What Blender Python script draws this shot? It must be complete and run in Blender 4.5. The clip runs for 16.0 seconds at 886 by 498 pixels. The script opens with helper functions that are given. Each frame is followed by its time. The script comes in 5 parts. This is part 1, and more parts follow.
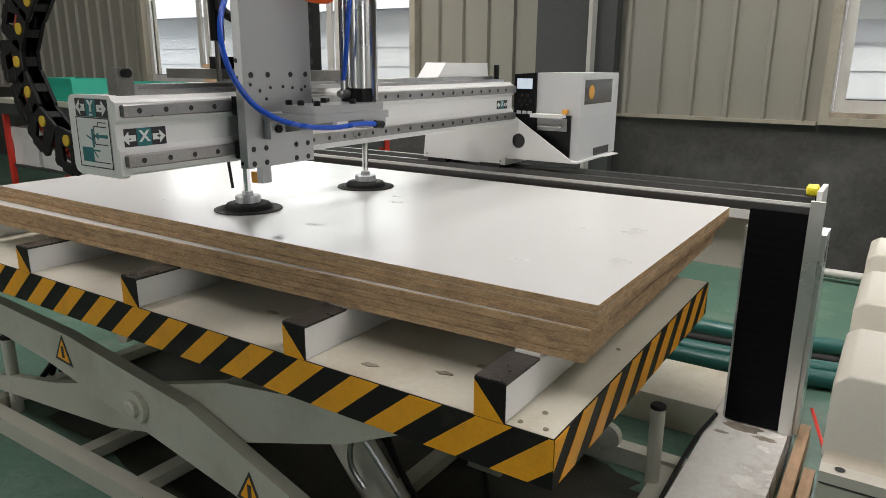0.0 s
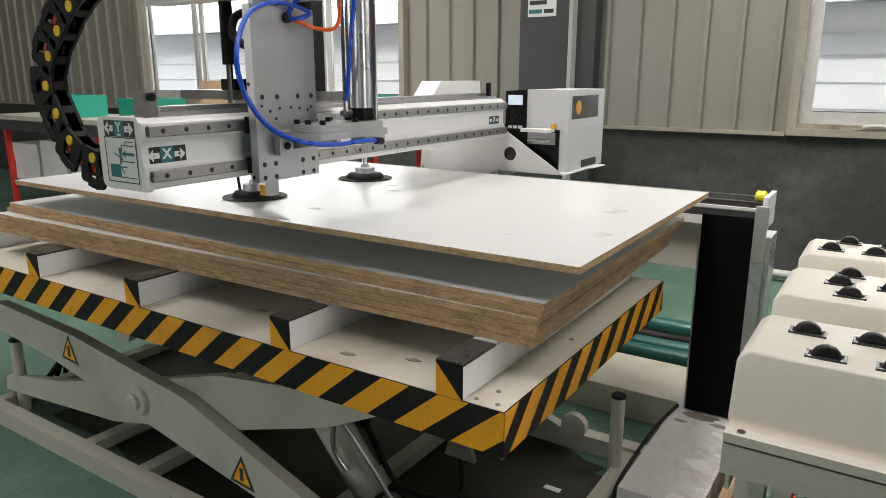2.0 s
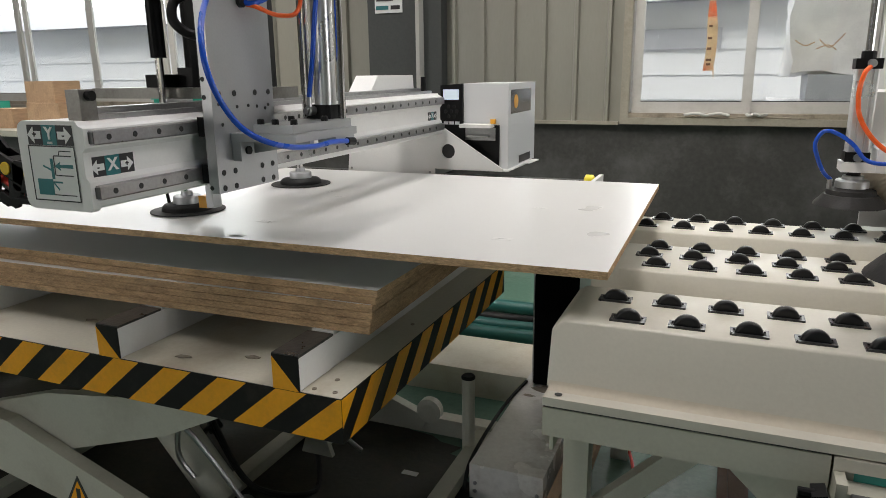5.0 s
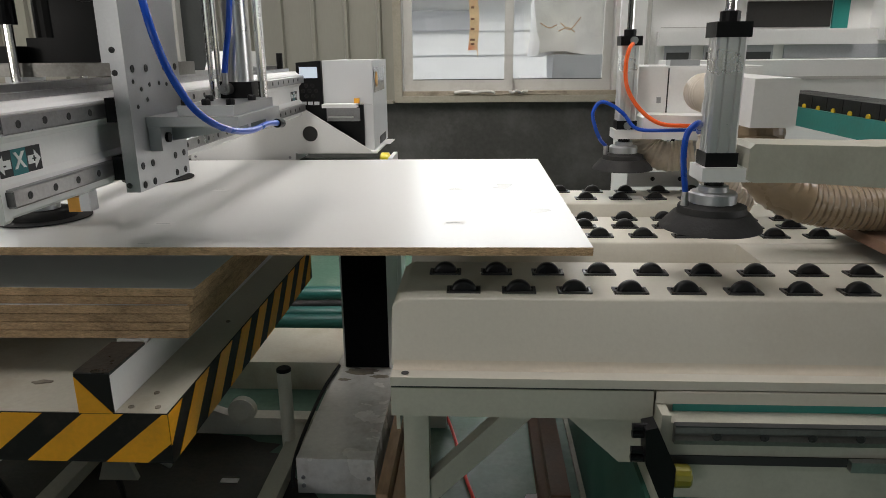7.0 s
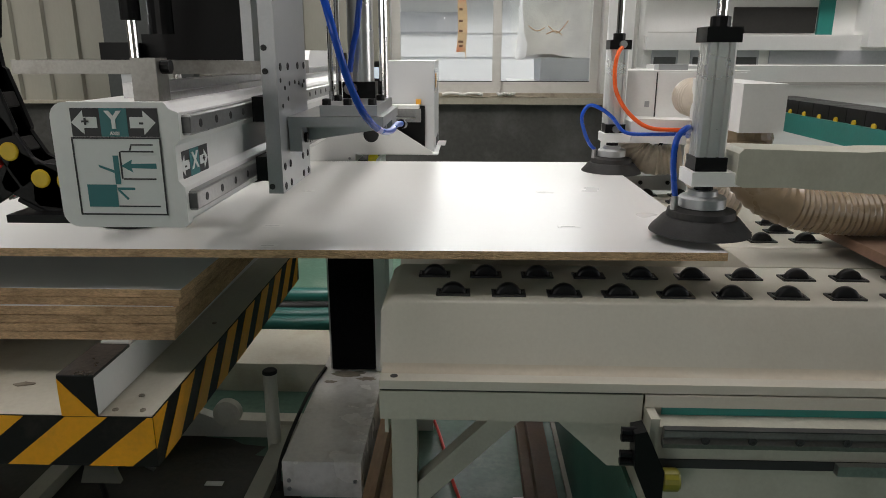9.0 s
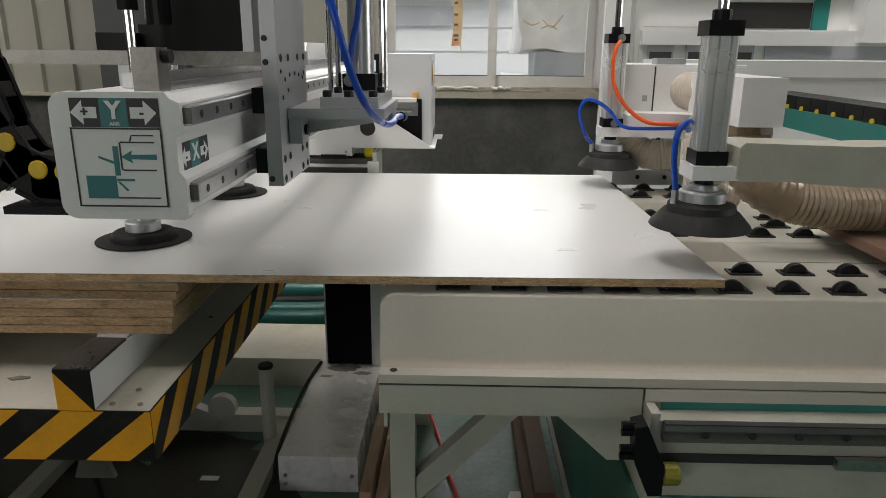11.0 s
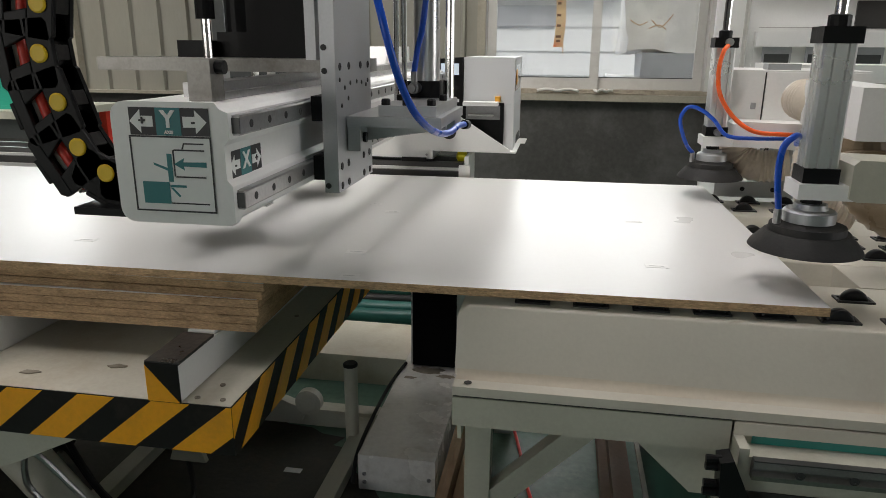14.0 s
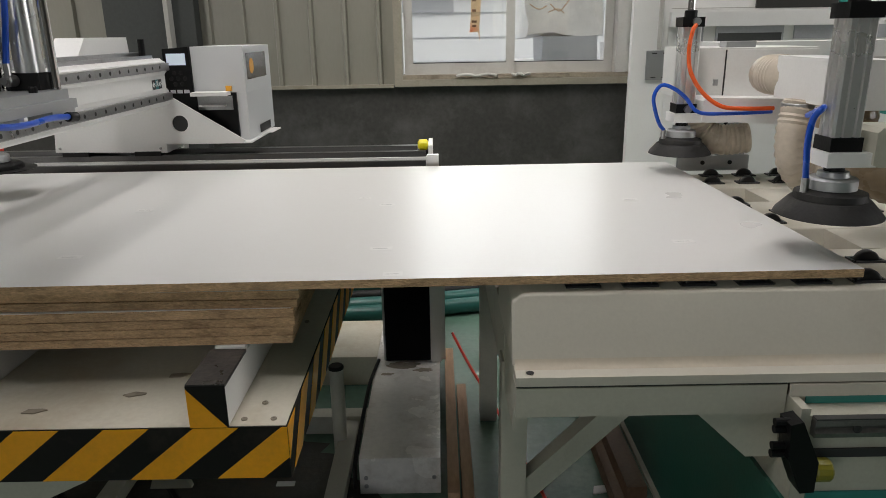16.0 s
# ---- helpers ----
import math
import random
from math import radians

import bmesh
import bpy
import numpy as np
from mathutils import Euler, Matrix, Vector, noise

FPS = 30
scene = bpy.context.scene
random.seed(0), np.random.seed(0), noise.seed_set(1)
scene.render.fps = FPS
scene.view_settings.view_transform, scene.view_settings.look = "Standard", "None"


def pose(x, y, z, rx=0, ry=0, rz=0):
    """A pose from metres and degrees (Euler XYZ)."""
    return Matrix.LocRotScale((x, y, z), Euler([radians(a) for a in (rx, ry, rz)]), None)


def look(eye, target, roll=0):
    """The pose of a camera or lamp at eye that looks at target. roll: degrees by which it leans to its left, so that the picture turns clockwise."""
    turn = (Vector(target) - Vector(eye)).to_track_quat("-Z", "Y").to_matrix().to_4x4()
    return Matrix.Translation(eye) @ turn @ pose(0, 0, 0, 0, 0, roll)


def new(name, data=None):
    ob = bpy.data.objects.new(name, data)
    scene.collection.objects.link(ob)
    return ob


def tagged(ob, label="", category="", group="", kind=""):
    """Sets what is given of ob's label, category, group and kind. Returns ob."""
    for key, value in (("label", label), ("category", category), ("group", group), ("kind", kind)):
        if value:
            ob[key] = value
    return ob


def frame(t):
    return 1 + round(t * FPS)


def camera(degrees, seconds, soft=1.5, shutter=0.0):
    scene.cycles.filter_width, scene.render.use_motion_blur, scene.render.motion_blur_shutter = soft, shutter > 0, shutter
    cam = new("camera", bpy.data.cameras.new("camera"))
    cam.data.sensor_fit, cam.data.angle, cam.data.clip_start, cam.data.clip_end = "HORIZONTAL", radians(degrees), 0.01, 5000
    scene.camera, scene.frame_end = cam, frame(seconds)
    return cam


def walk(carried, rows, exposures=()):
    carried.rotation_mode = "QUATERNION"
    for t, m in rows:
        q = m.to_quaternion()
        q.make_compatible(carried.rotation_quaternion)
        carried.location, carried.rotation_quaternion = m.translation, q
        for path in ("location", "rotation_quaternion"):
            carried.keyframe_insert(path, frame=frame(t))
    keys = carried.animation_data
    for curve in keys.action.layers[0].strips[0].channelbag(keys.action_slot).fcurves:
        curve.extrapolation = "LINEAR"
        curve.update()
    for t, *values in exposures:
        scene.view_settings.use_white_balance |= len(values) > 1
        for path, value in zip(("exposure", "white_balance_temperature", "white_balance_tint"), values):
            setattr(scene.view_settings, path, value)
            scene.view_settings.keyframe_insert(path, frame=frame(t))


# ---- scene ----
cam = camera(64.9, 16.0, soft=0.9)
PATH = [
    (0, (0.469, -1.286, 1.397), (-0.593, 0.329, 0.882), 0.4),
    (0.5, (0.489, -1.378, 1.412), (-0.522, 0.261, 0.874), 0.4),
    (1, (0.504, -1.405, 1.416), (-0.505, 0.235, 0.874), 0.0),
    (1.5, (0.553, -1.411, 1.416), (-0.497, 0.208, 0.89), -0.6),
    (2, (0.643, -1.414, 1.422), (-0.418, 0.212, 0.939), -0.0),
    (2.5, (0.731, -1.42, 1.429), (-0.229, 0.28, 0.995), 0.3),
    (3, (0.792, -1.44, 1.426), (-0.099, 0.293, 0.972), 0.9),
    (3.2, (0.808, -1.458, 1.423), (-0.09, 0.272, 0.977), 0.8),
    (5.5, (0.689, -1.378, 1.407), (0.1, 0.466, 0.903), -1.4),
    (6, (0.621, -1.368, 1.407), (0.257, 0.535, 0.91), -1.2),
    (6.5, (0.604, -1.387, 1.398), (0.419, 0.538, 0.89), -0.3),
    (7, (0.61, -1.383, 1.391), (0.506, 0.539, 0.846), -0.6),
    (7.5, (0.607, -1.373, 1.389), (0.525, 0.54, 0.811), -0.3),
    (8, (0.604, -1.366, 1.389), (0.496, 0.547, 0.817), -0.4),
    (8.5, (0.604, -1.372, 1.392), (0.503, 0.551, 0.849), -0.1),
    (9, (0.601, -1.376, 1.391), (0.538, 0.549, 0.85), 0.1),
    (9.5, (0.596, -1.374, 1.389), (0.55, 0.548, 0.838), 0.3),
    (12, (0.58, -1.368, 1.386), (0.544, 0.552, 0.827), 0.5),
    (12.5, (0.578, -1.371, 1.387), (0.578, 0.543, 0.806), 0.0),
    (13, (0.583, -1.356, 1.398), (0.534, 0.56, 0.825), 0.6),
    (13.5, (0.59, -1.342, 1.405), (0.311, 0.557, 0.845), 0.5),
    (14, (0.618, -1.336, 1.404), (0.299, 0.557, 0.844), 0.4),
    (14.5, (0.613, -1.328, 1.402), (0.31, 0.57, 0.849), 0.6),
    (15, (0.526, -1.304, 1.403), (0.304, 0.608, 0.859), -1.2),
    (15.5, (0.4, -1.293, 1.399), (0.347, 0.629, 0.846), -1.9),
    (16, (0.288, -1.314, 1.397), (0.294, 0.597, 0.805), -0.9),
]
walk(cam, [(t, look(eye, target, roll)) for t, eye, target, roll in PATH],
     [(0, -0.20), (2.0, 0.02), (3.2, -0.16), (5.5, -0.31), (7.0, -0.45), (9.5, -0.45), (12.5, -0.44), (14.0, -0.44), (16.0, -0.55)])

# ---------------------------------------------------------------- light
world = bpy.data.worlds.new("world")
scene.world = world
world.use_nodes = True
wn = world.node_tree.nodes
sky = wn.new("ShaderNodeTexSky")
sky.sky_type, sky.sun_disc, sky.sun_elevation, sky.sun_rotation = "NISHITA", False, radians(58), radians(198)
world.node_tree.links.new(sky.outputs[0], wn["Background"].inputs[0])
wn["Background"].inputs[1].default_value = 0.18
sun = new("sun", bpy.data.lights.new("sun", "SUN"))
sun.data.energy, sun.data.angle, sun.data.color = 4.0, radians(25), (1.0, 0.96, 0.9)
sun.matrix_world = look((-3, -9, 16), (0, 0, 0))


def overhead_lamp(x, y, sx, sy, watts):
    """An area lamp added overhead, at one unseen opening in the roof."""
    ob = new("overhead_fill", bpy.data.lights.new("overhead_fill", "AREA"))
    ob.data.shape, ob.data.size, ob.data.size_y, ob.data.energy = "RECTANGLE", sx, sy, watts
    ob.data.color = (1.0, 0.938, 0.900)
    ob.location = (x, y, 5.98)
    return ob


# unseen, added to light the upward faces: x, y, width, length
OVERHEAD_FILLS = [(-4.2, 0.5, 1.2, 5.6), (-0.6, 0.7, 1.2, 5.6), (3.0, 1.7, 1.6, 2.4)]
for (rx_, ry_, rw, rl), power in zip(OVERHEAD_FILLS, (172, 132, 145)):
    overhead_lamp(rx_, ry_, rw, rl, power)
# fill lamps added in unseen south openings to brighten the front faces
SOUTH_FILLS = [-7.4, -3.6, 3.0]
for wx, watts in zip(SOUTH_FILLS, (158, 56, 1)):
    ob = new("south_fill", bpy.data.lights.new("south_fill", "AREA"))
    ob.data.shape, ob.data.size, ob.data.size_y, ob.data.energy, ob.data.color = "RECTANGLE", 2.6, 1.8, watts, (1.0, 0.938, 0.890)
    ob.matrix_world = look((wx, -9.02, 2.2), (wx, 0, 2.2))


# fill lamp added in an unseen end wall opening, for faces turned to +x
EAST_GAP = (-3.2, 1.6, 4.2)      # y0, y1, height
ob = new("east_fill", bpy.data.lights.new("east_fill", "AREA"))
ob.data.shape, ob.data.size, ob.data.size_y, ob.data.energy, ob.data.color = "RECTANGLE", 4.6, 4.0, 270, (1.0, 0.955, 0.94)
ob.matrix_world = look((12.02, -0.8, 2.1), (0, -0.8, 2.1))


# ---------------------------------------------------------------- materials
def material(name, color, rough=0.5, metal=0.0, var=0.08, scale=6.0, fine=90.0, bump=0.04, dirt=None, dirt_amount=0.3,
             dirt_scale=2.5, spec=0.5, stretch=(1, 1, 1), vary=0.0):
    """A surface with a base colour, broad and fine variation, stains and a light relief."""
    m = bpy.data.materials.new(name)
    m.use_nodes = True
    n, l = m.node_tree.nodes, m.node_tree.links
    b = n["Principled BSDF"]
    co = n.new("ShaderNodeTexCoord")
    mp = n.new("ShaderNodeMapping")
    mp.inputs["Scale"].default_value = stretch
    l.new(co.outputs["Object"], mp.inputs["Vector"])
    if vary:
        info, shift = n.new("ShaderNodeObjectInfo"), n.new("ShaderNodeVectorMath")
        shift.operation = "SCALE"
        shift.inputs[0].default_value = (37.0, 23.0, 11.0)
        l.new(info.outputs["Random"], shift.inputs["Scale"])
        l.new(shift.outputs[0], mp.inputs["Location"])
    big, small = n.new("ShaderNodeTexNoise"), n.new("ShaderNodeTexNoise")
    big.inputs["Scale"].default_value, big.inputs["Detail"].default_value = scale, 5
    small.inputs["Scale"].default_value, small.inputs["Detail"].default_value = fine, 3
    for q in (big, small):
        l.new(mp.outputs[0], q.inputs["Vector"])
    mix = n.new("ShaderNodeMath")
    mix.operation = "ADD"
    l.new(big.outputs["Fac"], mix.inputs[0])
    l.new(small.outputs["Fac"], mix.inputs[1])
    ramp = n.new("ShaderNodeMapRange")
    ramp.inputs["From Min"].default_value, ramp.inputs["From Max"].default_value = 0.6, 1.4
    ramp.inputs["To Min"].default_value, ramp.inputs["To Max"].default_value = 1 - var, 1 + var
    l.new(mix.outputs[0], ramp.inputs["Value"])
    mul = n.new("ShaderNodeVectorMath")
    mul.operation = "SCALE"
    mul.inputs[0].default_value = color
    l.new(ramp.outputs[0], mul.inputs["Scale"])
    out = mul.outputs[0]
    if vary:
        tone, per = n.new("ShaderNodeMapRange"), n.new("ShaderNodeVectorMath")
        tone.inputs["To Min"].default_value, tone.inputs["To Max"].default_value = 1 - vary, 1 + vary
        l.new(info.outputs["Random"], tone.inputs["Value"])
        per.operation = "SCALE"
        l.new(out, per.inputs[0])
        l.new(tone.outputs[0], per.inputs["Scale"])
        out = per.outputs[0]
    if dirt:
        d = n.new("ShaderNodeTexNoise")
        d.inputs["Scale"].default_value, d.inputs["Detail"].default_value = dirt_scale, 7
        d.inputs["Roughness"].default_value = 0.7
        l.new(mp.outputs[0], d.inputs["Vector"])
        dr = n.new("ShaderNodeMapRange")
        dr.inputs["From Min"].default_value, dr.inputs["From Max"].default_value = 0.5, 0.72
        dr.inputs["To Max"].default_value = dirt_amount
        l.new(d.outputs["Fac"], dr.inputs["Value"])
        mx = n.new("ShaderNodeMix")
        mx.data_type = "RGBA"
        mx.inputs["B"].default_value = (*dirt, 1)
        l.new(dr.outputs[0], mx.inputs["Factor"])
        l.new(out, mx.inputs["A"])
        out = mx.outputs["Result"]
    l.new(out, b.inputs["Base Color"])
    rr = n.new("ShaderNodeMapRange")
    rr.inputs["From Min"].default_value, rr.inputs["From Max"].default_value = 0.3, 0.7
    rr.inputs["To Min"].default_value, rr.inputs["To Max"].default_value = max(0.02, rough * 0.85), min(1, rough * 1.15)
    l.new(big.outputs["Fac"], rr.inputs["Value"])
    l.new(rr.outputs[0], b.inputs["Roughness"])
    b.inputs["Metallic"].default_value = metal
    b.inputs["Specular IOR Level"].default_value = spec
    if bump:
        bp = n.new("ShaderNodeBump")
        bp.inputs["Strength"].default_value, bp.inputs["Distance"].default_value = bump, 0.01
        l.new(small.outputs["Fac"], bp.inputs["Height"])
        l.new(bp.outputs[0], b.inputs["Normal"])
    return m


def glow(name, color, strength):
    m = bpy.data.materials.new(name)
    m.use_nodes = True
    b = m.node_tree.nodes["Principled BSDF"]
    b.inputs["Base Color"].default_value = (*color, 1)
    b.inputs["Emission Color"].default_value = (*color, 1)
    b.inputs["Emission Strength"].default_value = strength
    return m


M_SHEET = material("white_melamine", (0.72, 0.72, 0.70), 0.3, var=0.012, scale=0.8, fine=220, bump=0.012,
                   dirt=(0.5, 0.46, 0.40), dirt_amount=0.05, dirt_scale=60, spec=0.5)
M_CHIP = material("particle_board_edge", (0.56, 0.385, 0.225), 0.85, var=0.40, scale=30, fine=260, bump=0.7,
                  dirt=(0.11, 0.065, 0.032), dirt_amount=0.55, dirt_scale=55, spec=0.2, stretch=(0.45, 0.45, 1.6), vary=0.10)
M_CREAM = material("cream_painted_steel", (0.60, 0.572, 0.488), 0.42, var=0.04, scale=3, fine=120, bump=0.03,
                   dirt=(0.36, 0.27, 0.17), dirt_amount=0.2, dirt_scale=2.2)
M_DECK = material("dusty_white_deck", (0.61, 0.575, 0.475), 0.55, var=0.07, scale=4, fine=90, bump=0.05,
                  dirt=(0.42, 0.33, 0.21), dirt_amount=0.7, dirt_scale=2.2)
M_WHITE = material("white_painted_steel", (0.84, 0.84, 0.82), 0.35, var=0.03, scale=4, fine=120, bump=0.02,
                   dirt=(0.5, 0.47, 0.42), dirt_amount=0.12)
M_LIFT = material("pale_grey_green_steel", (0.51, 0.50, 0.415), 0.45, var=0.06, scale=4, fine=110, bump=0.04,
                  dirt=(0.2, 0.16, 0.11), dirt_amount=0.35, dirt_scale=3.5)
M_ALU = material("machined_aluminium", (0.46, 0.47, 0.48), 0.42, metal=0.8, var=0.05, scale=8, fine=260, bump=0.006)
M_ALUSATIN = material("anodised_aluminium", (0.72, 0.72, 0.71), 0.30, metal=0.8, var=0.04, scale=6, fine=200, bump=0.006)
M_STEEL = material("ground_steel", (0.42, 0.42, 0.42), 0.32, metal=0.95, var=0.12, scale=10, fine=160, bump=0.04,
                   dirt=(0.12, 0.10, 0.08), dirt_amount=0.4, dirt_scale=14)
M_DARKRAIL = material("dark_oiled_rail", (0.10, 0.10, 0.10), 0.35, metal=0.7, var=0.15, scale=10, fine=160, bump=0.02)
M_DUST = material("tan_dusty_paint", (0.57, 0.51, 0.405), 0.6, var=0.06, scale=5, fine=90, bump=0.03, dirt=(0.60, 0.568, 0.47), dirt_amount=0.8, dirt_scale=3)
M_CHROME = material("chromed_rod", (0.8, 0.8, 0.8), 0.12, metal=1.0, var=0.02, bump=0)
M_WORN = material("worn_galvanised_sheet", (0.86, 0.84, 0.80), 0.26, metal=0.1, var=0.1, scale=5, fine=60, bump=0.06,
                  dirt=(0.26, 0.19, 0.12), dirt_amount=0.55, dirt_scale=4.0)
M_BLACK = material("black_plastic", (0.006, 0.006, 0.0065), 0.42, var=0.2, scale=10, fine=150, bump=0.04, spec=0.22)
M_RUBBER = material("black_rubber", (0.009, 0.009, 0.009), 0.6, var=0.2, scale=12, fine=150, bump=0.06, spec=0.28,
                    dirt=(0.10, 0.085, 0.07), dirt_amount=0.18, dirt_scale=9)
M_GREYRUB = material("dusty_rubber_bellows", (0.016, 0.0155, 0.015), 0.65, var=0.15, scale=12, fine=150, bump=0.08,
                     dirt=(0.20, 0.18, 0.15), dirt_amount=0.18, dirt_scale=9)
M_WHEEL = material("black_nylon_wheel", (0.008, 0.008, 0.0085), 0.36, var=0.2, scale=12, fine=150, bump=0.03, spec=0.38)
M_HOUSING = material("satin_black_steel_frame", (0.045, 0.045, 0.046), 0.3, metal=0.4, var=0.15, scale=20, fine=150, bump=0.02)
M_PAD = material("scuffed_dark_rubber_strip", (0.040, 0.039, 0.038), 0.30, var=0.3, scale=14, fine=90, bump=0.08, dirt=(0.15, 0.14, 0.13), dirt_amount=0.5, dirt_scale=10)
M_BEDRAIL = material("oiled_bed_rail", (0.22, 0.215, 0.20), 0.34, metal=0.75, var=0.15, scale=10, fine=160, bump=0.03, dirt=(0.07, 0.05, 0.035), dirt_amount=0.5, dirt_scale=9)
M_BELLOWS = material("black_bellows_cloth", (0.006, 0.006, 0.007), 0.8, var=0.2, scale=10, fine=200, bump=0.05, spec=0.08)
M_YELLOW = material("yellow_safety_tape", (0.94, 0.415, 0.007), 0.4, var=0.08, scale=8, fine=100, bump=0.03,
                    dirt=(0.30, 0.17, 0.04), dirt_amount=0.28, dirt_scale=7)
M_TAPE = material("black_safety_tape", (0.0065, 0.006, 0.0055), 0.5, var=0.2, scale=8, fine=100, bump=0.03,
                  dirt=(0.10, 0.08, 0.06), dirt_amount=0.22, dirt_scale=7, spec=0.22)
M_DOT = material("yellow_plastic", (0.78, 0.52, 0.02), 0.4, var=0.05)
M_BUMPER = material("bright_yellow_urethane", (0.80, 0.70, 0.015), 0.3, var=0.06)
M_BLUE = material("blue_air_hose", (0.010, 0.080, 0.52), 0.28, var=0.05, bump=0)
M_ORANGE = material("orange_air_hose", (0.9, 0.13, 0.02), 0.3, var=0.05, bump=0)
M_AMBER = material("amber_sensor", (0.75, 0.36, 0.03), 0.35, var=0.05)
M_URETH = material("yellow_green_urethane", (0.22, 0.20, 0.02), 0.3, var=0.1)
M_TEAL = material("teal_paint", (0.03, 0.24, 0.21), 0.4, var=0.06, scale=4, dirt=(0.1, 0.1, 0.08), dirt_amount=0.3)
M_CRATE = material("green_plastic_crate", (0.02, 0.36, 0.25), 0.45, var=0.06)
M_GREEN = material("dark_green_paint", (0.028, 0.13, 0.095), 0.35, var=0.15, scale=5, dirt=(0.12, 0.11, 0.09), dirt_amount=0.35)
M_FLOOR = material("green_floor_paint", (0.085, 0.165, 0.120), 0.48, var=0.22, scale=2.2, fine=40, bump=0.05,
                   dirt=(0.23, 0.29, 0.225), dirt_amount=0.55, dirt_scale=2.5)
M_DUSTSHADE = material("oily_dust_with_lift_shade", (0.034, 0.034, 0.025), 0.6, var=0.4, scale=5, fine=60, bump=0.1, dirt=(0.10, 0.075, 0.045), dirt_amount=0.5, dirt_scale=4)
M_DADO = material("dark_grey_cement_render", (0.044, 0.043, 0.039), 0.75, var=0.3, scale=1.6, fine=30, bump=0.15,
                  dirt=(0.13, 0.13, 0.125), dirt_amount=0.6, dirt_scale=1.6)
M_PANEL = material("cream_ribbed_sheet_metal", (0.250, 0.241, 0.203), 0.34, var=0.06, scale=2, fine=60, bump=0.03,
                   dirt=(0.25, 0.22, 0.17), dirt_amount=0.2, dirt_scale=1.5, stretch=(1, 1, 0.25))
M_COLUMN = material("dark_grey_painted_steel", (0.055, 0.06, 0.058), 0.5, var=0.15, scale=2, fine=60, bump=0.04)
M_FRAME = material("pale_window_frame", (0.50, 0.49, 0.46), 0.5, var=0.06, scale=5, dirt=(0.2, 0.17, 0.13), dirt_amount=0.4)
M_SILL = material("dirty_sill_metal", (0.30, 0.26, 0.20), 0.7, var=0.2, scale=9, fine=60, bump=0.1, dirt=(0.09, 0.07, 0.05), dirt_amount=0.8, dirt_scale=7)
M_CASING = material("dusty_cream_casing", (0.31, 0.285, 0.228), 0.6, var=0.12, scale=6, fine=70, bump=0.06, dirt=(0.15, 0.11, 0.07), dirt_amount=0.5, dirt_scale=5)
M_PLAIN = material("plain_grey_wall", (0.17, 0.16, 0.145), 0.8, var=0.06, scale=1.2)
M_WOOD = material("rough_pine_board", (0.50, 0.33, 0.20), 0.8, var=0.2, scale=8, fine=80, bump=0.2,
                  dirt=(0.15, 0.09, 0.05), dirt_amount=0.5, dirt_scale=6, stretch=(1, 0.2, 1))
M_DARKWOOD = material("dark_hardboard", (0.15, 0.085, 0.05), 0.7, var=0.2, scale=8)
M_PAPER = material("white_paper", (0.8, 0.8, 0.78), 0.7, var=0.03, bump=0)
M_INK = material("black_ink", (0.03, 0.03, 0.03), 0.6, var=0.05, bump=0)
M_PRINT = material("faded_grey_print", (0.46, 0.46, 0.46), 0.6, var=0.3, scale=300, fine=900, bump=0)
M_SIGNTEAL = material("teal_print", (0.015, 0.17, 0.18), 0.4, var=0.03, bump=0)
M_SIGNDARK = material("charcoal_print", (0.02, 0.02, 0.023), 0.5, var=0.03, bump=0)
M_SIGNWHITE = material("white_print", (0.78, 0.80, 0.78), 0.4, var=0.02, bump=0)
M_PRINTER = material("light_grey_printer_casing", (0.62, 0.63, 0.64), 0.42, var=0.03, fine=200, bump=0.03)
M_SMOKED = material("smoked_window", (0.045, 0.044, 0.042), 0.08, var=0.1)
M_SCREEN = glow("lit_display", (0.55, 0.63, 0.72), 0.6)
M_PALEHOSE = material("pale_ribbed_hose", (0.56, 0.49, 0.40), 0.3, var=0.1, scale=12, bump=0.03)
M_HOSE = material("translucent_ribbed_hose", (0.255, 0.19, 0.12), 0.28, var=0.1, scale=12, bump=0.03)
M_RED = material("red_cable", (0.75, 0.05, 0.03), 0.4, var=0.05, bump=0)
M_PIPE = material("green_rubber_pipe", (0.018, 0.10, 0.085), 0.35, var=0.1)
M_BALE = material("wrapped_white_bale", (0.72, 0.70, 0.68), 0.5, var=0.2, scale=6)
M_OUTWALL = material("pale_outside_cladding", (0.75, 0.76, 0.77), 0.6, var=0.05)
M_OUTGREY = material("grey_outside_cladding", (0.42, 0.43, 0.45), 0.6, var=0.1)
M_TAG = material("faded_paper_tag", (0.62, 0.50, 0.33), 0.8, var=0.15, scale=20, dirt=(0.6, 0.12, 0.05), dirt_amount=0.8, dirt_scale=12)
M_TAGRED = material("faded_red_paper", (0.62, 0.20, 0.10), 0.8, var=0.25, scale=25, dirt=(0.62, 0.48, 0.32), dirt_amount=0.9, dirt_scale=18)
M_BACK = glow("bright_overcast_distance", (1.0, 0.99, 0.97), 5.0)
M_GLASS = bpy.data.materials.new("window_glass")
M_GLASS.use_nodes = True
gb = M_GLASS.node_tree.nodes["Principled BSDF"]
gb.inputs["Base Color"].default_value = (0.95, 0.97, 0.96, 1)
gb.inputs["Roughness"].default_value, gb.inputs["Transmission Weight"].default_value = 0.02, 1.0
gb.inputs["IOR"].default_value = 1.45


# ---------------------------------------------------------------- building helpers
def thing(name, at, label="", category="", group="", kind=""):
    ob = new(name)
    ob.empty_display_size = 0.1
    ob.location = at
    ob["at"] = at
    return tagged(ob, label, category, group, kind)


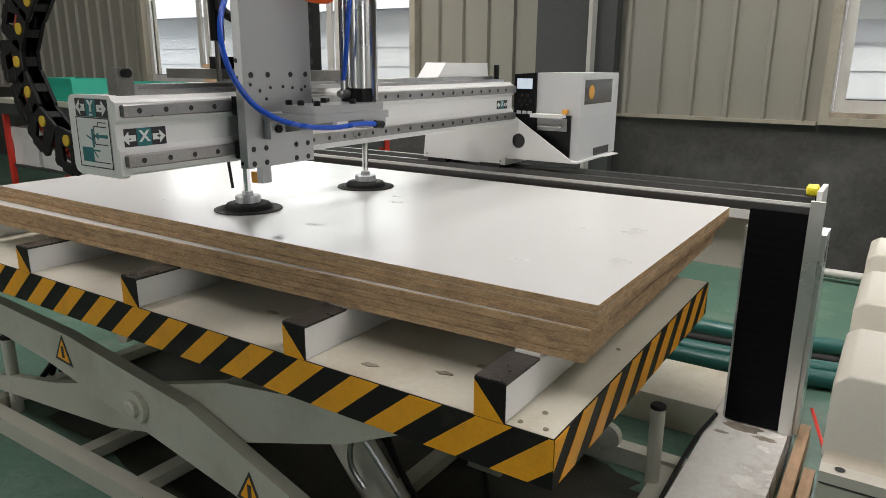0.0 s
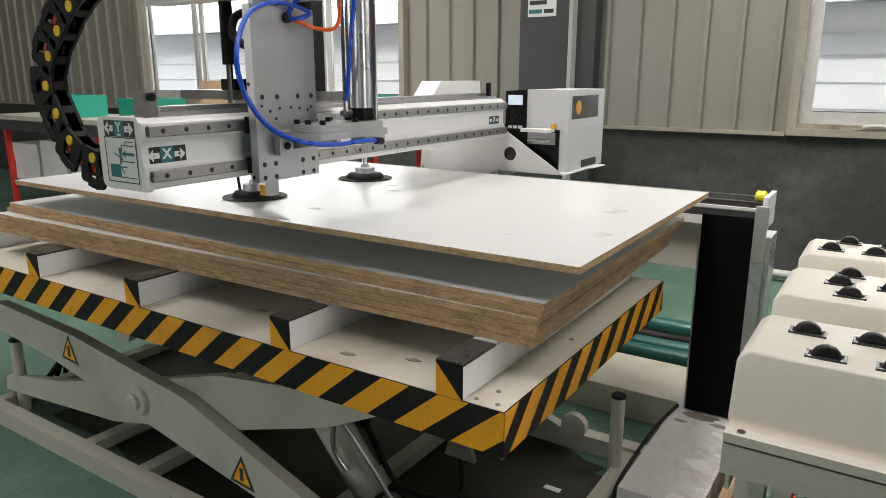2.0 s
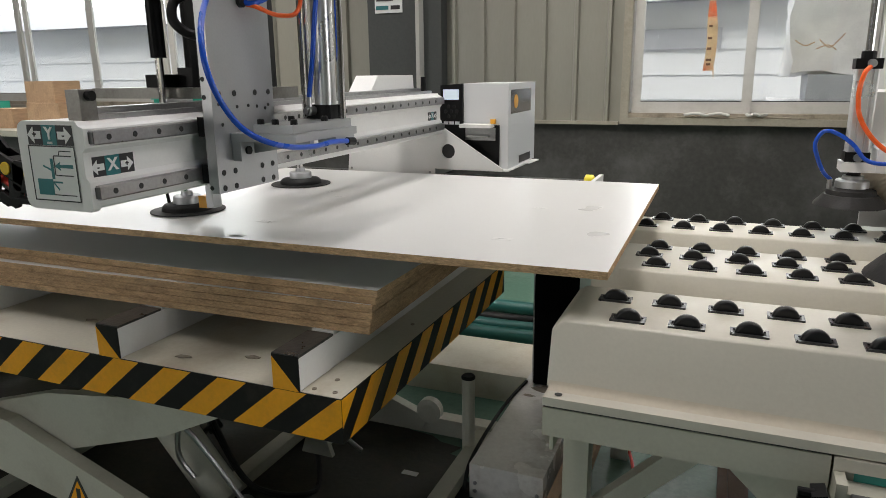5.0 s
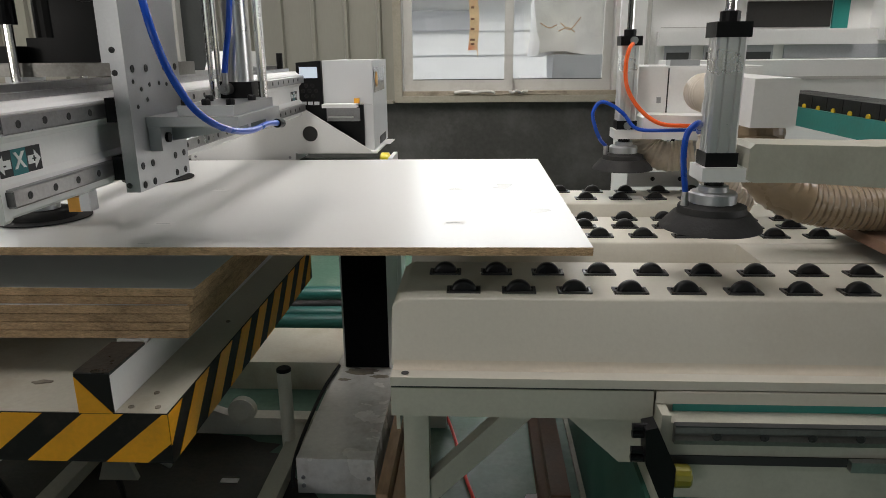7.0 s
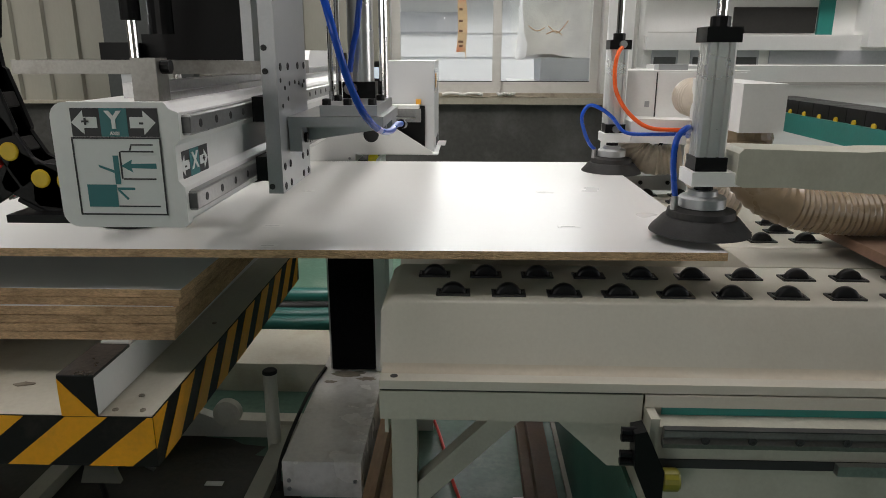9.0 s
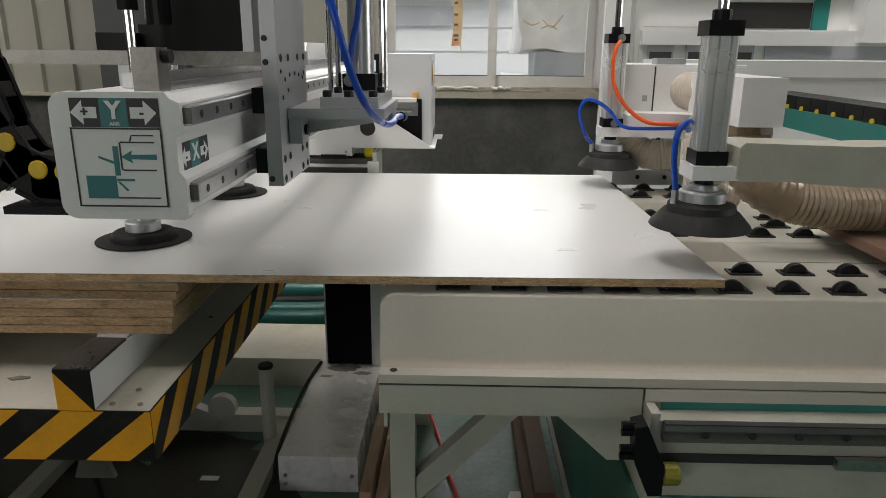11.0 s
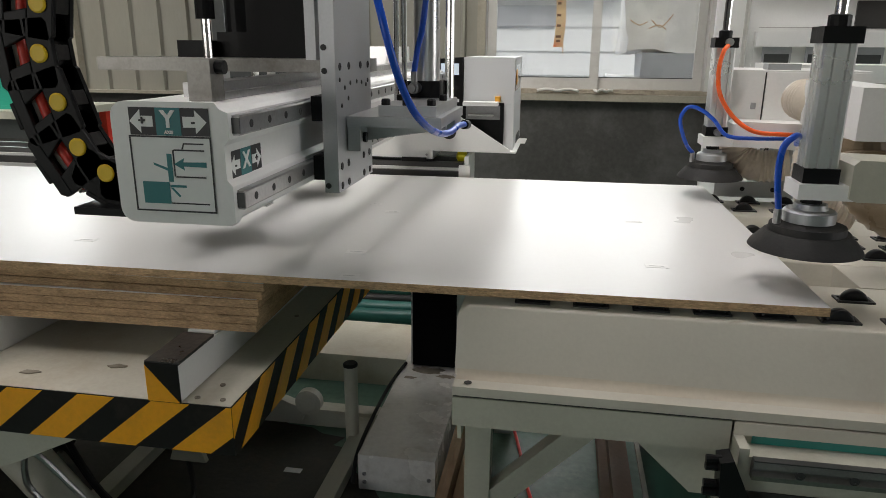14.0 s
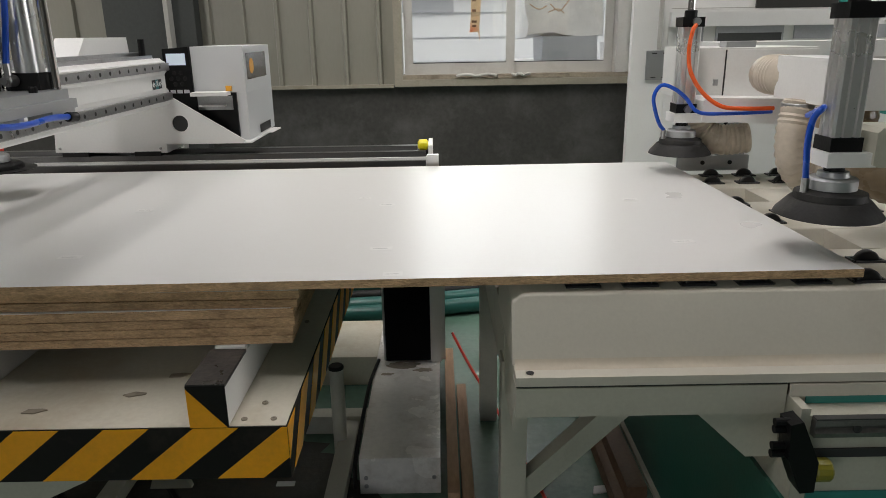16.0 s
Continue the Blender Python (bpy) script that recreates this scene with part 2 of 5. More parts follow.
def base_of(ob):
    while ob.parent:
        ob = ob.parent
    return Vector(ob["at"]) if "at" in ob else Vector((0, 0, 0))


def part(name, bm, mat, parent=None, label="", smooth=False, bevel=0.0, kind="", category=""):
    """One mesh object out of a bmesh in world metres, under a thing or a part."""
    if bevel:
        sharp = [e for e in bm.edges if len(e.link_faces) == 2 and e.calc_face_angle(0) > 0.6]
        bmesh.ops.bevel(bm, geom=sharp, offset=bevel, segments=2, affect="EDGES", profile=0.6)
    bmesh.ops.recalc_face_normals(bm, faces=bm.faces)
    if parent is not None:
        bmesh.ops.translate(bm, verts=bm.verts, vec=-base_of(parent))
    me = bpy.data.meshes.new(name)
    bm.to_mesh(me)
    bm.free()
    for m in (mat if isinstance(mat, (list, tuple)) else [mat]):
        me.materials.append(m)
    if smooth:
        for p in me.polygons:
            p.use_smooth = True
        me.set_sharp_from_angle(angle=radians(38))
    ob = new(name, me)
    if parent is not None:
        ob.parent = parent
    return tagged(ob, label, category, "", kind)


def box(x0, x1, y0, y1, z0, z1, bm=None):
    bm = bm or bmesh.new()
    v = [bm.verts.new(p) for p in ((x0, y0, z0), (x1, y0, z0), (x1, y1, z0), (x0, y1, z0),
                                   (x0, y0, z1), (x1, y0, z1), (x1, y1, z1), (x0, y1, z1))]
    for f in ((0, 3, 2, 1), (4, 5, 6, 7), (0, 1, 5, 4), (1, 2, 6, 5), (2, 3, 7, 6), (3, 0, 4, 7)):
        bm.faces.new([v[i] for i in f])
    return bm


def prism(points, axis, a, b, bm=None):
    """A flat outline, given by the two other coordinates, pulled along one axis from a to b."""
    bm = bm or bmesh.new()
    k = "xyz".index(axis)

    def at(p, c):
        q = list(p)
        q.insert(k, c)
        return bm.verts.new(q)
    lo, hi = [at(p, a) for p in points], [at(p, b) for p in points]
    n = len(points)
    bm.faces.new(lo)
    bm.faces.new(hi[::-1])
    for i in range(n):
        bm.faces.new((lo[i], hi[i], hi[(i + 1) % n], lo[(i + 1) % n]))
    return bm


def turned(profile, p0, p1, seg=24, bm=None):
    """A body of revolution: (radius, distance along the axis) pairs about the line from p0 towards p1."""
    bm = bm or bmesh.new()
    p0, p1 = Vector(p0), Vector(p1)
    d = (p1 - p0).normalized()
    u = d.orthogonal().normalized()
    w = d.cross(u)
    rings = []
    for r, s in profile:
        rings.append([bm.verts.new(p0 + d * s + (u * math.cos(a) + w * math.sin(a)) * r)
                      for a in (2 * math.pi * i / seg for i in range(seg))])
    for r0, r1 in zip(rings, rings[1:]):
        for i in range(seg):
            bm.faces.new((r0[i], r0[(i + 1) % seg], r1[(i + 1) % seg], r1[i]))
    bm.faces.new(rings[0][::-1])
    bm.faces.new(rings[-1])
    return bm


def rod(p0, p1, r, seg=16, bm=None):
    return turned([(r, 0), (r, (Vector(p1) - Vector(p0)).length)], p0, p1, seg, bm)


def smooth_path(points, steps=8):
    pts = [Vector(p) for p in points]
    out = []
    for i in range(len(pts) - 1):
        a, b = pts[max(i - 1, 0)], pts[i]
        c, d = pts[i + 1], pts[min(i + 2, len(pts) - 1)]
        for s in range(steps):
            t = s / steps
            out.append(0.5 * ((2 * b) + (c - a) * t + (2 * a - 5 * b + 4 * c - d) * t * t + (3 * b - a - 3 * c + d) * t ** 3))
    return out + [pts[-1]]


def hose(points, r, seg=10, steps=8, ribs=0.0, pitch=0.012, bm=None):
    """A bent hose along a smooth line; ribs: the depth of its rings."""
    bm = bm or bmesh.new()
    path = smooth_path(points, steps)
    if ribs:
        dense, run = [], 0.0
        for a, b in zip(path, path[1:]):
            k = max(1, int((b - a).length / (pitch / 2)))
            dense += [a.lerp(b, i / k) for i in range(k)]
        path = dense
    rings, u = [], None
    for i, p in enumerate(path):
        d = (path[min(i + 1, len(path) - 1)] - path[max(i - 1, 0)]).normalized()
        u = d.orthogonal().normalized() if u is None else (u - d * u.dot(d)).normalized()
        w = d.cross(u)
        rr = r + (ribs if i % 2 else 0)
        rings.append([bm.verts.new(p + (u * math.cos(a) + w * math.sin(a)) * rr) for a in (2 * math.pi * k / seg for k in range(seg))])
    for r0, r1 in zip(rings, rings[1:]):
        for i in range(seg):
            bm.faces.new((r0[i], r0[(i + 1) % seg], r1[(i + 1) % seg], r1[i]))
    bm.faces.new(rings[0][::-1])
    bm.faces.new(rings[-1])
    return bm


def lettering(text, size, m, mat, parent, name="letter"):
    """Raised lettering in the built-in font; m: its pose in the world, x along the line, y up."""
    cu = bpy.data.curves.new(name, "FONT")
    cu.body, cu.size, cu.extrude, cu.align_x, cu.align_y, cu.offset = text, size, 0.0006, "CENTER", "CENTER", size * 0.03
    tmp = new("lettering", cu)
    bpy.context.view_layer.update()
    me = bpy.data.meshes.new_from_object(tmp)
    bpy.data.objects.remove(tmp)
    me.transform(Matrix.Translation(-base_of(parent)) @ m)
    me.materials.clear()
    me.materials.append(mat)
    ob = new(name, me)
    ob.parent = parent
    return ob


def bolts(points, axis, r, h, mat, parent, name="bolt"):
    """Alike bolt heads, each an object of its own on one mesh."""
    d = {"x": (h, 0, 0), "y": (0, -h, 0), "z": (0, 0, h)}[axis]
    bm = turned([(r, 0), (r, h * 0.8), (r * 0.8, h), (r * 0.45, h), (r * 0.4, h * 0.5)], (0, 0, 0), d, 10)
    bmesh.ops.recalc_face_normals(bm, faces=bm.faces)
    me = bpy.data.meshes.new(name)
    bm.to_mesh(me)
    bm.free()
    me.materials.append(mat)
    for p in points:
        ob = new(name, me)
        ob.parent = parent
        ob.location = Vector(p) - base_of(parent)


def plate_with_hole(outline, cx, cz, r, y0, y1, seg=28):
    """An upright plate across y with one round hole through it."""
    bm = bmesh.new()
    rings = []
    for y in (y0, y1):
        o = [bm.verts.new((x, y, z)) for x, z in outline]
        c = [bm.verts.new((cx + r * math.cos(2 * math.pi * i / seg), y, cz + r * math.sin(2 * math.pi * i / seg))) for i in range(seg)]
        eo = [bm.edges.new((o[i], o[(i + 1) % len(o)])) for i in range(len(o))]
        ec = [bm.edges.new((c[i], c[(i + 1) % seg])) for i in range(seg)]
        bmesh.ops.triangle_fill(bm, edges=eo + ec, use_beauty=True)
        rings.append((o, c))
    for k in (0, 1):
        a, b = rings[0][k], rings[1][k]
        for i in range(len(a)):
            bm.faces.new((a[i], a[(i + 1) % len(a)], b[(i + 1) % len(a)], b[i]))
    return bm


# ---------------------------------------------------------------- the hall
WALL_Y = 3.97
WIN = (0.03, 3.18, 1.06, 2.75)      # x0, x1, z0, z1 of the opening
WIN2 = (-7.2, -3.33, 1.12, 2.75)

part("floor", box(-14, 12, -9, WALL_Y + 0.3, -0.2, 0.0), M_FLOOR, None, "worn green painted concrete workshop floor", kind="structure", category="floor")
part("ground", box(-60, 60, WALL_Y + 0.31, 90, -0.4, -0.1), M_OUTGREY, None, "pale concrete yard outside the windows", kind="structure", category="ground")
part("wall_side", box(-14.2, -14, -9, WALL_Y + 0.3, 0, 6), M_PLAIN, None, "plain grey side wall", kind="structure", category="wall")
# end wall out of view, with a gap made for the added lamp
bm = bmesh.new()
box(12, 12.2, -9, EAST_GAP[0], 0, 6, bm)
box(12, 12.2, EAST_GAP[1], WALL_Y + 0.3, 0, 6, bm)
box(12, 12.2, EAST_GAP[0], EAST_GAP[1], EAST_GAP[2], 6, bm)
part("wall_end", bm, M_PLAIN, None, "plain grey end wall", kind="structure", category="wall")
# wall out of view, with gaps made for the added south lamps
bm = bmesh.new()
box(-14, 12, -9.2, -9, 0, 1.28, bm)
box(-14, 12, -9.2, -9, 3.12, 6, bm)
edge = [-14] + [v for wx in SOUTH_FILLS for v in (wx - 1.32, wx + 1.32)] + [12]
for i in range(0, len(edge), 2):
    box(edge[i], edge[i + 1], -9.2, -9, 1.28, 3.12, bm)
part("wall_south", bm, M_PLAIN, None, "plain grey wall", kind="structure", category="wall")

# roof out of view, left open at each added overhead lamp
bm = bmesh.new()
xs = [-14.2] + [v for x, y, w, l in OVERHEAD_FILLS for v in (x - w / 2 - 0.02, x + w / 2 + 0.02)] + [12.2]
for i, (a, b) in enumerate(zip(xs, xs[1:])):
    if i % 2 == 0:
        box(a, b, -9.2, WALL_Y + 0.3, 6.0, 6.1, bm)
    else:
        ry, rl = OVERHEAD_FILLS[i // 2][1], OVERHEAD_FILLS[i // 2][3]
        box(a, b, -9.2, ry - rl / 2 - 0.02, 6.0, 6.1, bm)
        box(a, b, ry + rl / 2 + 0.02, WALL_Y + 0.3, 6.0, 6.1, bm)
part("ceiling", bm, M_PLAIN, None, "unseen sheet metal roof with openings for added lamps", kind="structure", category="ceiling")

# dado below, ribbed sheet above, two openings
part("wall_dado", box(-14, 12, WALL_Y + 0.0, WALL_Y + 0.25, 0, 1.018), M_DADO, None, "dark grey cement rendered lower wall, streaked and dusty", kind="structure", category="wall")
bm = bmesh.new()
Z0, Z1 = 1.03, 6.0
for a, b in ((-14.0, WIN2[0]), (WIN2[1], WIN[0]), (WIN[1], 12.0)):
    box(a, b, WALL_Y + 0.03, WALL_Y + 0.12, Z0, Z1, bm)
for w in (WIN, WIN2):
    box(w[0], w[1], WALL_Y + 0.03, WALL_Y + 0.12, w[3], Z1, bm)
wall = part("wall_north", bm, M_PANEL, None, "cream ribbed sheet metal wall cladding", kind="structure", category="wall")
rib = [(-0.022, 0.0), (-0.013, -0.034), (0.011, -0.034), (0.020, 0.0)]
for k in range(-44, 50):
    x = -0.136 - 0.2436 * k
    if not -13.9 < x < 11.9:
        continue
    free = all(not (w[0] - 0.08 < x < w[1] + 0.08) for w in (WIN, WIN2))
    part("rib", prism([(x + p, WALL_Y + 0.029 + q) for p, q in rib], "z", Z0 + 0.012 if free else 2.86, Z1), M_PANEL, wall)
for a, b in ((-14, WIN2[0] - 0.07), (WIN2[1] + 0.07, WIN[0] - 0.07), (WIN[1] + 0.07, 12)):
    part("trim", box(a, b, WALL_Y - 0.035, WALL_Y + 0.028, 1.018, 1.042), M_CASING, None, "pale metal strip between dado and cladding", kind="structure", category="trim", bevel=0.002)


def window(name, w, sashes, posts, label):
    """Sliding windows in a metal casing: casing, sill, posts, sashes and panes; w: the opening; sashes: (x0, x1, in front)."""
    x0, x1, z0, z1 = w
    win = thing(name, ((x0 + x1) / 2, WALL_Y, z0), label, "window", "", "structure")
    f = 0.058
    bm = bmesh.new()
    box(x0 - f, x0, WALL_Y - 0.045, WALL_Y + 0.16, z0 - 0.035, z1 + f, bm)
    box(x1, x1 + f, WALL_Y - 0.045, WALL_Y + 0.16, z0 - 0.035, z1 + f, bm)
    box(x0, x1, WALL_Y - 0.045, WALL_Y + 0.16, z1, z1 + f, bm)
    part("window_frame", bm, M_CASING, win, bevel=0.004)
    part("window_sill", box(x0, x1, WALL_Y - 0.045, WALL_Y + 0.16, z0 - 0.035, z0 + 0.012), M_CASING, win, "dusty window sill", bevel=0.004)
    part("track", box(x0, x1, WALL_Y - 0.02, WALL_Y + 0.15, z0 + 0.0125, z0 + 0.045), M_SILL, win, "dirty sliding track")
    for a, b in posts:
        part("post", box(a, b, WALL_Y - 0.03, WALL_Y + 0.14, z0 + 0.0455, z1), M_FRAME, win, bevel=0.003)
    for a, b, front in sashes:
        y = WALL_Y + (0.02 if front else 0.065)
        bm = bmesh.new()
        s = 0.062
        box(a, a + s, y, y + 0.03, z0 + 0.0455, z1, bm)
        box(b - s, b, y, y + 0.03, z0 + 0.0455, z1, bm)
        box(a + s, b - s, y, y + 0.03, z0 + 0.0455, z0 + 0.125, bm)
        box(a + s, b - s, y, y + 0.03, z1 - s, z1, bm)
        sash = part("sash", bm, M_FRAME, win)
        part("seal", box(a + s, b - s, y + 0.004, y + 0.011, z0 + 0.125, z0 + 0.131), M_INK, sash, "black rubber seal")
        pane = part("pane", box(a + s, b - s, y + 0.012, y + 0.017, z0 + 0.125, z1 - s), M_GLASS, sash)
        pane.visible_shadow = False
    return win


window("window_1", WIN, ((0.045, 0.852, True), (0.795, 1.582, False), (1.662, 2.42, True), (2.38, 3.16, False)), ((1.585, 1.66),), "sliding metal window with dusty sill in cladding")
window("window_2", WIN2, [(WIN2[0] + 0.01 + 0.963 * k, WIN2[0] + 0.97 + 0.963 * k, k % 2 == 0) for k in range(4)], (), "wide sliding metal window in the ribbed wall")
# rags and scraps along the sill
for i, (sx, sw) in enumerate(((0.42, 0.3), (0.83, 0.13))):
    pts = [(sx + sw * j / 6, WALL_Y - 0.05 + 0.015 * math.sin(3 * j + i), 1.095 + 0.012 * abs(math.sin(2.1 * j + i))) for j in range(7)]
    tagged(part("rag", hose(pts, 0.010, 7, 4), M_FRAME, None), "dirty twisted rag lying on window sill", "rag")

tagged(part("sill_cord", hose([(0.36, WALL_Y - 0.04, 1.078), (0.55, WALL_Y - 0.035, 1.082), (0.72, WALL_Y - 0.04, 1.078), (0.86, WALL_Y - 0.032, 1.086), (1.2, WALL_Y - 0.04, 1.078)], 0.006, 7, 5), M_SILL, None), "brown cord lying along the dusty sill", "cord")
# steel column with its notice
col = thing("steel_column", (-1.75, WALL_Y - 0.1, 0), "dark grey painted steel column against the wall", "column", "", "structure")
part("web", box(-2.03, -1.60, WALL_Y - 0.16, WALL_Y + 0.02, 0, 6), M_COLUMN, col)
part("flange", box(-1.60, -1.57, WALL_Y - 0.19, WALL_Y + 0.02, 0, 6), M_FRAME, col, "pale edge pipe")
part("flange", box(-1.57, -1.42, WALL_Y - 0.10, WALL_Y + 0.02, 0, 6), M_COLUMN, col)
sign = thing("wall_notice", (-1.88, WALL_Y - 0.165, 1.88), "small white notice plate with teal print on column", "sign")
part("plate", box(-1.96, -1.72, WALL_Y - 0.167, WALL_Y - 0.162, 1.87, 2.05), M_SIGNWHITE, sign)
for zz, xx0, xx1, mm in ((2.015, -1.945, -1.83, M_INK), (1.975, -1.945, -1.80, M_INK), (1.91, -1.95, -1.84, M_SIGNTEAL), (1.91, -1.82, -1.74, M_INK)):
    part("print_bar", box(xx0, xx1, WALL_Y - 0.17, WALL_Y - 0.1675, zz - 0.015, zz + 0.015), mm, sign)

# outside: bright overcast distance and pale sheds
part("backdrop", box(-40, 30, 16.0, 16.2, -0.1, 14), M_BACK, None, "bright overcast sky in the distance", kind="structure", category="backdrop")
shed = thing("outside_shed", (0, 9, -0.1), "pale metal clad shed across the yard", "building")
part("wall", box(-16, 9, 9.0, 9.3, -0.1, 2.3), M_OUTWALL, shed)
for i in range(6):
    part("cladding_band", box(-16, 9, 8.985, 8.998, 0.35 + 0.33 * i, 0.44 + 0.33 * i), M_OUTWALL, shed)
part("roof", prism([(8.7, 2.3), (9.4, 2.3), (10.5, 2.75), (10.4, 2.85)], "x", -16.2, 9.2), M_OUTGREY, shed)
part("shed_window", box(-0.6, 0.52, 8.965, 8.983, 1.68, 1.95), M_OUTGREY, shed, "grey strip window")
part("shed_window", box(-4.2, -1.4, 8.965, 8.983, 1.68, 1.95), M_OUTGREY, shed, "grey strip window")


def bale(x0, x1, y0, y1, z0, z1, mat, lump, label):
    bm = box(x0, x1, y0, y1, z0, z1)
    bmesh.ops.subdivide_edges(bm, edges=bm.edges, cuts=6, use_grid_fill=True)
    for v in bm.verts:
        v.co += lump * noise.noise_vector(v.co * 2.6) + lump * 0.35 * noise.noise_vector(v.co * 9.0)
    return tagged(part("wrapped_bale", bm, mat, None, smooth=True), label, "bale", "bales")


bale(1.05, 2.1, 6.1, 7.0, -0.1, 1.10, M_BALE, 0.03, "white film wrapped bale standing in the yard")
bale(2.15, 3.1, 6.1, 7.0, -0.1, 1.25, M_BALE, 0.05, "white film wrapped bale standing in the yard")
bale(1.36, 1.92, 6.1, 6.8, 1.10, 1.35, M_OUTGREY, 0.01, "grey carton stacked on a wrapped bale")
top_bale = bale(1.20, 2.0, 6.15, 7.0, 1.36, 2.25, M_BALE, 0.09, "white film wrapped bale stacked on carton")
for pts in ([(1.22, 6.06, 1.66), (1.30, 6.0, 1.61), (1.38, 6.02, 1.64)], [(1.42, 6.05, 1.66), (1.50, 6.0, 1.59), (1.56, 6.0, 1.64), (1.62, 6.06, 1.71)], [(1.40, 6.04, 1.58), (1.49, 6.0, 1.61), (1.56, 6.03, 1.57)]):
    part("strap_end", hose(pts, 0.006, 7, 5), M_WOOD, top_bale, "loose tan strap end")

tag_ = thing("paper_tag", (0.56, WALL_Y - 0.02, 1.47), "faded paper tag hanging before window glass", "tag")
TAGX = 0.560


def tag_strip(z0, z1, mat, label, y_off=0.0):
    bm = bmesh.new()
    prev, n_t = None, 8
    for i in range(n_t + 1):
        z = z1 + (z0 - z1) * i / n_t
        w = 0.010 + 0.024 * min(1.0, max(0.0, (1.98 - z) / 0.26))
        drift = 0.010 * math.sin(z * 9.0) + 0.02 * (z - 1.7)
        y = WALL_Y + 0.0 + 0.008 * math.sin(z * 13.0) - y_off
        cur = [bm.verts.new((TAGX - w + drift, y, z)), bm.verts.new((TAGX + w + drift, y + 0.006 * math.sin(z * 7), z))]
        if prev:
            bm.faces.new((prev[0], prev[1], cur[1], cur[0]))
        prev = cur
    bmesh.ops.solidify(bm, geom=bm.faces[:], thickness=0.002)
    return part("paper", bm, mat, tag_, label)


tag_strip(1.40, 1.76, M_TAG, "yellowed paper tail")
tag_strip(1.7605, 1.86, M_TAGRED, "faded red paper")
tag_strip(1.8605, 2.2, M_TAG, "yellowed paper neck")
for k, (zz, hw) in enumerate(((1.70, 0.014), (1.62, 0.016), (1.55, 0.016), (1.475, 0.020), (1.445, 0.016))):
    part("print_bar", box(TAGX - hw - 0.004, TAGX + hw - 0.008, WALL_Y - 0.016, WALL_Y - 0.0145, zz - 0.010, zz + 0.006), M_DARKWOOD, tag_, "dark brush mark")
part("tail", prism([(TAGX + 0.020, 1.42), (TAGX + 0.034, 1.42), (TAGX + 0.036, 1.33)], "y", WALL_Y + 0.0, WALL_Y + 0.002), M_TAG, tag_)
part("cord", rod((TAGX, WALL_Y + 0.004, 2.2), (TAGX, WALL_Y + 0.004, 2.75), 0.003, 6), M_PAPER, tag_)

# ---------------------------------------------------------------- scissor lift with its stack
DECK = 0.712
lift = thing("scissor_lift_table", (-1.3, 0.42, 0), "pale scissor lift table with yellow and black edge", "lift table")
LX0, LX1, LY0, LY1 = -2.75, 0.0, -0.185, 1.012
deck = part("deck", box(LX0, LX1 - 0.003, LY0 + 0.003, LY1 - 0.003, DECK - 0.012, DECK), M_DECK, lift, "dusty white deck plate")
bm = bmesh.new()
box(LX0, LX1, LY0, LY0 + 0.004, DECK - 0.11, DECK - 0.001, bm)
box(LX1 - 0.004, LX1, LY0 + 0.004, LY1, DECK - 0.11, DECK - 0.001, bm)
box(LX0, LX1 - 0.004, LY1 - 0.004, LY1, DECK - 0.11, DECK - 0.001, bm)
box(LX0, LX0 + 0.004, LY0 + 0.004, LY1 - 0.004, DECK - 0.11, DECK - 0.001, bm)
skirt = part("skirt", bm, M_TAPE, lift, "black tape on deck edge")
P = 0.165
for i in range(16):
    xa = -0.090 - i * P
    pts = [(xa, DECK - 0.002), (xa - 0.083, DECK - 0.002), (xa - 0.083 - 0.13, DECK - 0.109), (xa - 0.13, DECK - 0.109)]
    part("stripe", prism(pts, "y", LY0 - 0.0012, LY0 + 0.001), M_YELLOW, skirt)
part("stripe", prism([(-0.0005, DECK - 0.002), (-0.011, DECK - 0.002), (-0.139, DECK - 0.109), (-0.052, DECK - 0.109), (-0.0005, DECK - 0.066)], "y", LY0 - 0.0012, LY0 + 0.001), M_YELLOW, skirt)
for i in range(8):
    ya = -0.043 + i * 0.151
    yb = min(ya + 0.077, LY1 - 0.001)
    pts = [(ya, DECK - 0.002), (yb, DECK - 0.002), (ya - 0.033, DECK - 0.109), (ya - 0.112, DECK - 0.109)]
    part("stripe", prism(pts, "x", LX1 - 0.001, LX1 + 0.0012), M_YELLOW, skirt)
part("stripe", prism([(LY0 + 0.001, DECK - 0.002), (-0.116, DECK - 0.002), (LY0 + 0.001, DECK - 0.070)], "x", LX1 - 0.001, LX1 + 0.0012), M_YELLOW, skirt)
# bearer channels across the deck
for i, xr in enumerate((-0.107, -0.644, -1.302, -1.90, -2.5)):
    bm = bmesh.new()
    box(xr - 0.07, xr, LY0 + 0.002, LY1 - 0.05, DECK + 0.001, 0.792, bm)
    bearer = part("bearer", bm, M_WHITE, lift, "white folded steel bearer", bevel=0.003)
    part("pad", box(xr - 0.071, xr + 0.001, LY0 + 0.001, LY0 + 0.15, 0.7925, 0.7985), M_PAD, bearer, "dark rubber pad")
    part("end_cap", box(xr - 0.071, xr + 0.0005, LY0 - 0.0005, LY0 + 0.0015, DECK + 0.001, 0.796), M_TAPE, bearer)
    part("end_stripe", prism([(xr - 0.0705, DECK + 0.0), (xr - 0.0705, 0.79), (xr - 0.002, DECK + 0.0)], "y", LY0 - 0.002, LY0 - 0.0006), M_YELLOW, bearer)
    part("rest", box(xr - 0.065, xr - 0.005, LY0 + 0.16, LY1 - 0.06, 0.7925, 0.7995), M_WHITE, bearer)
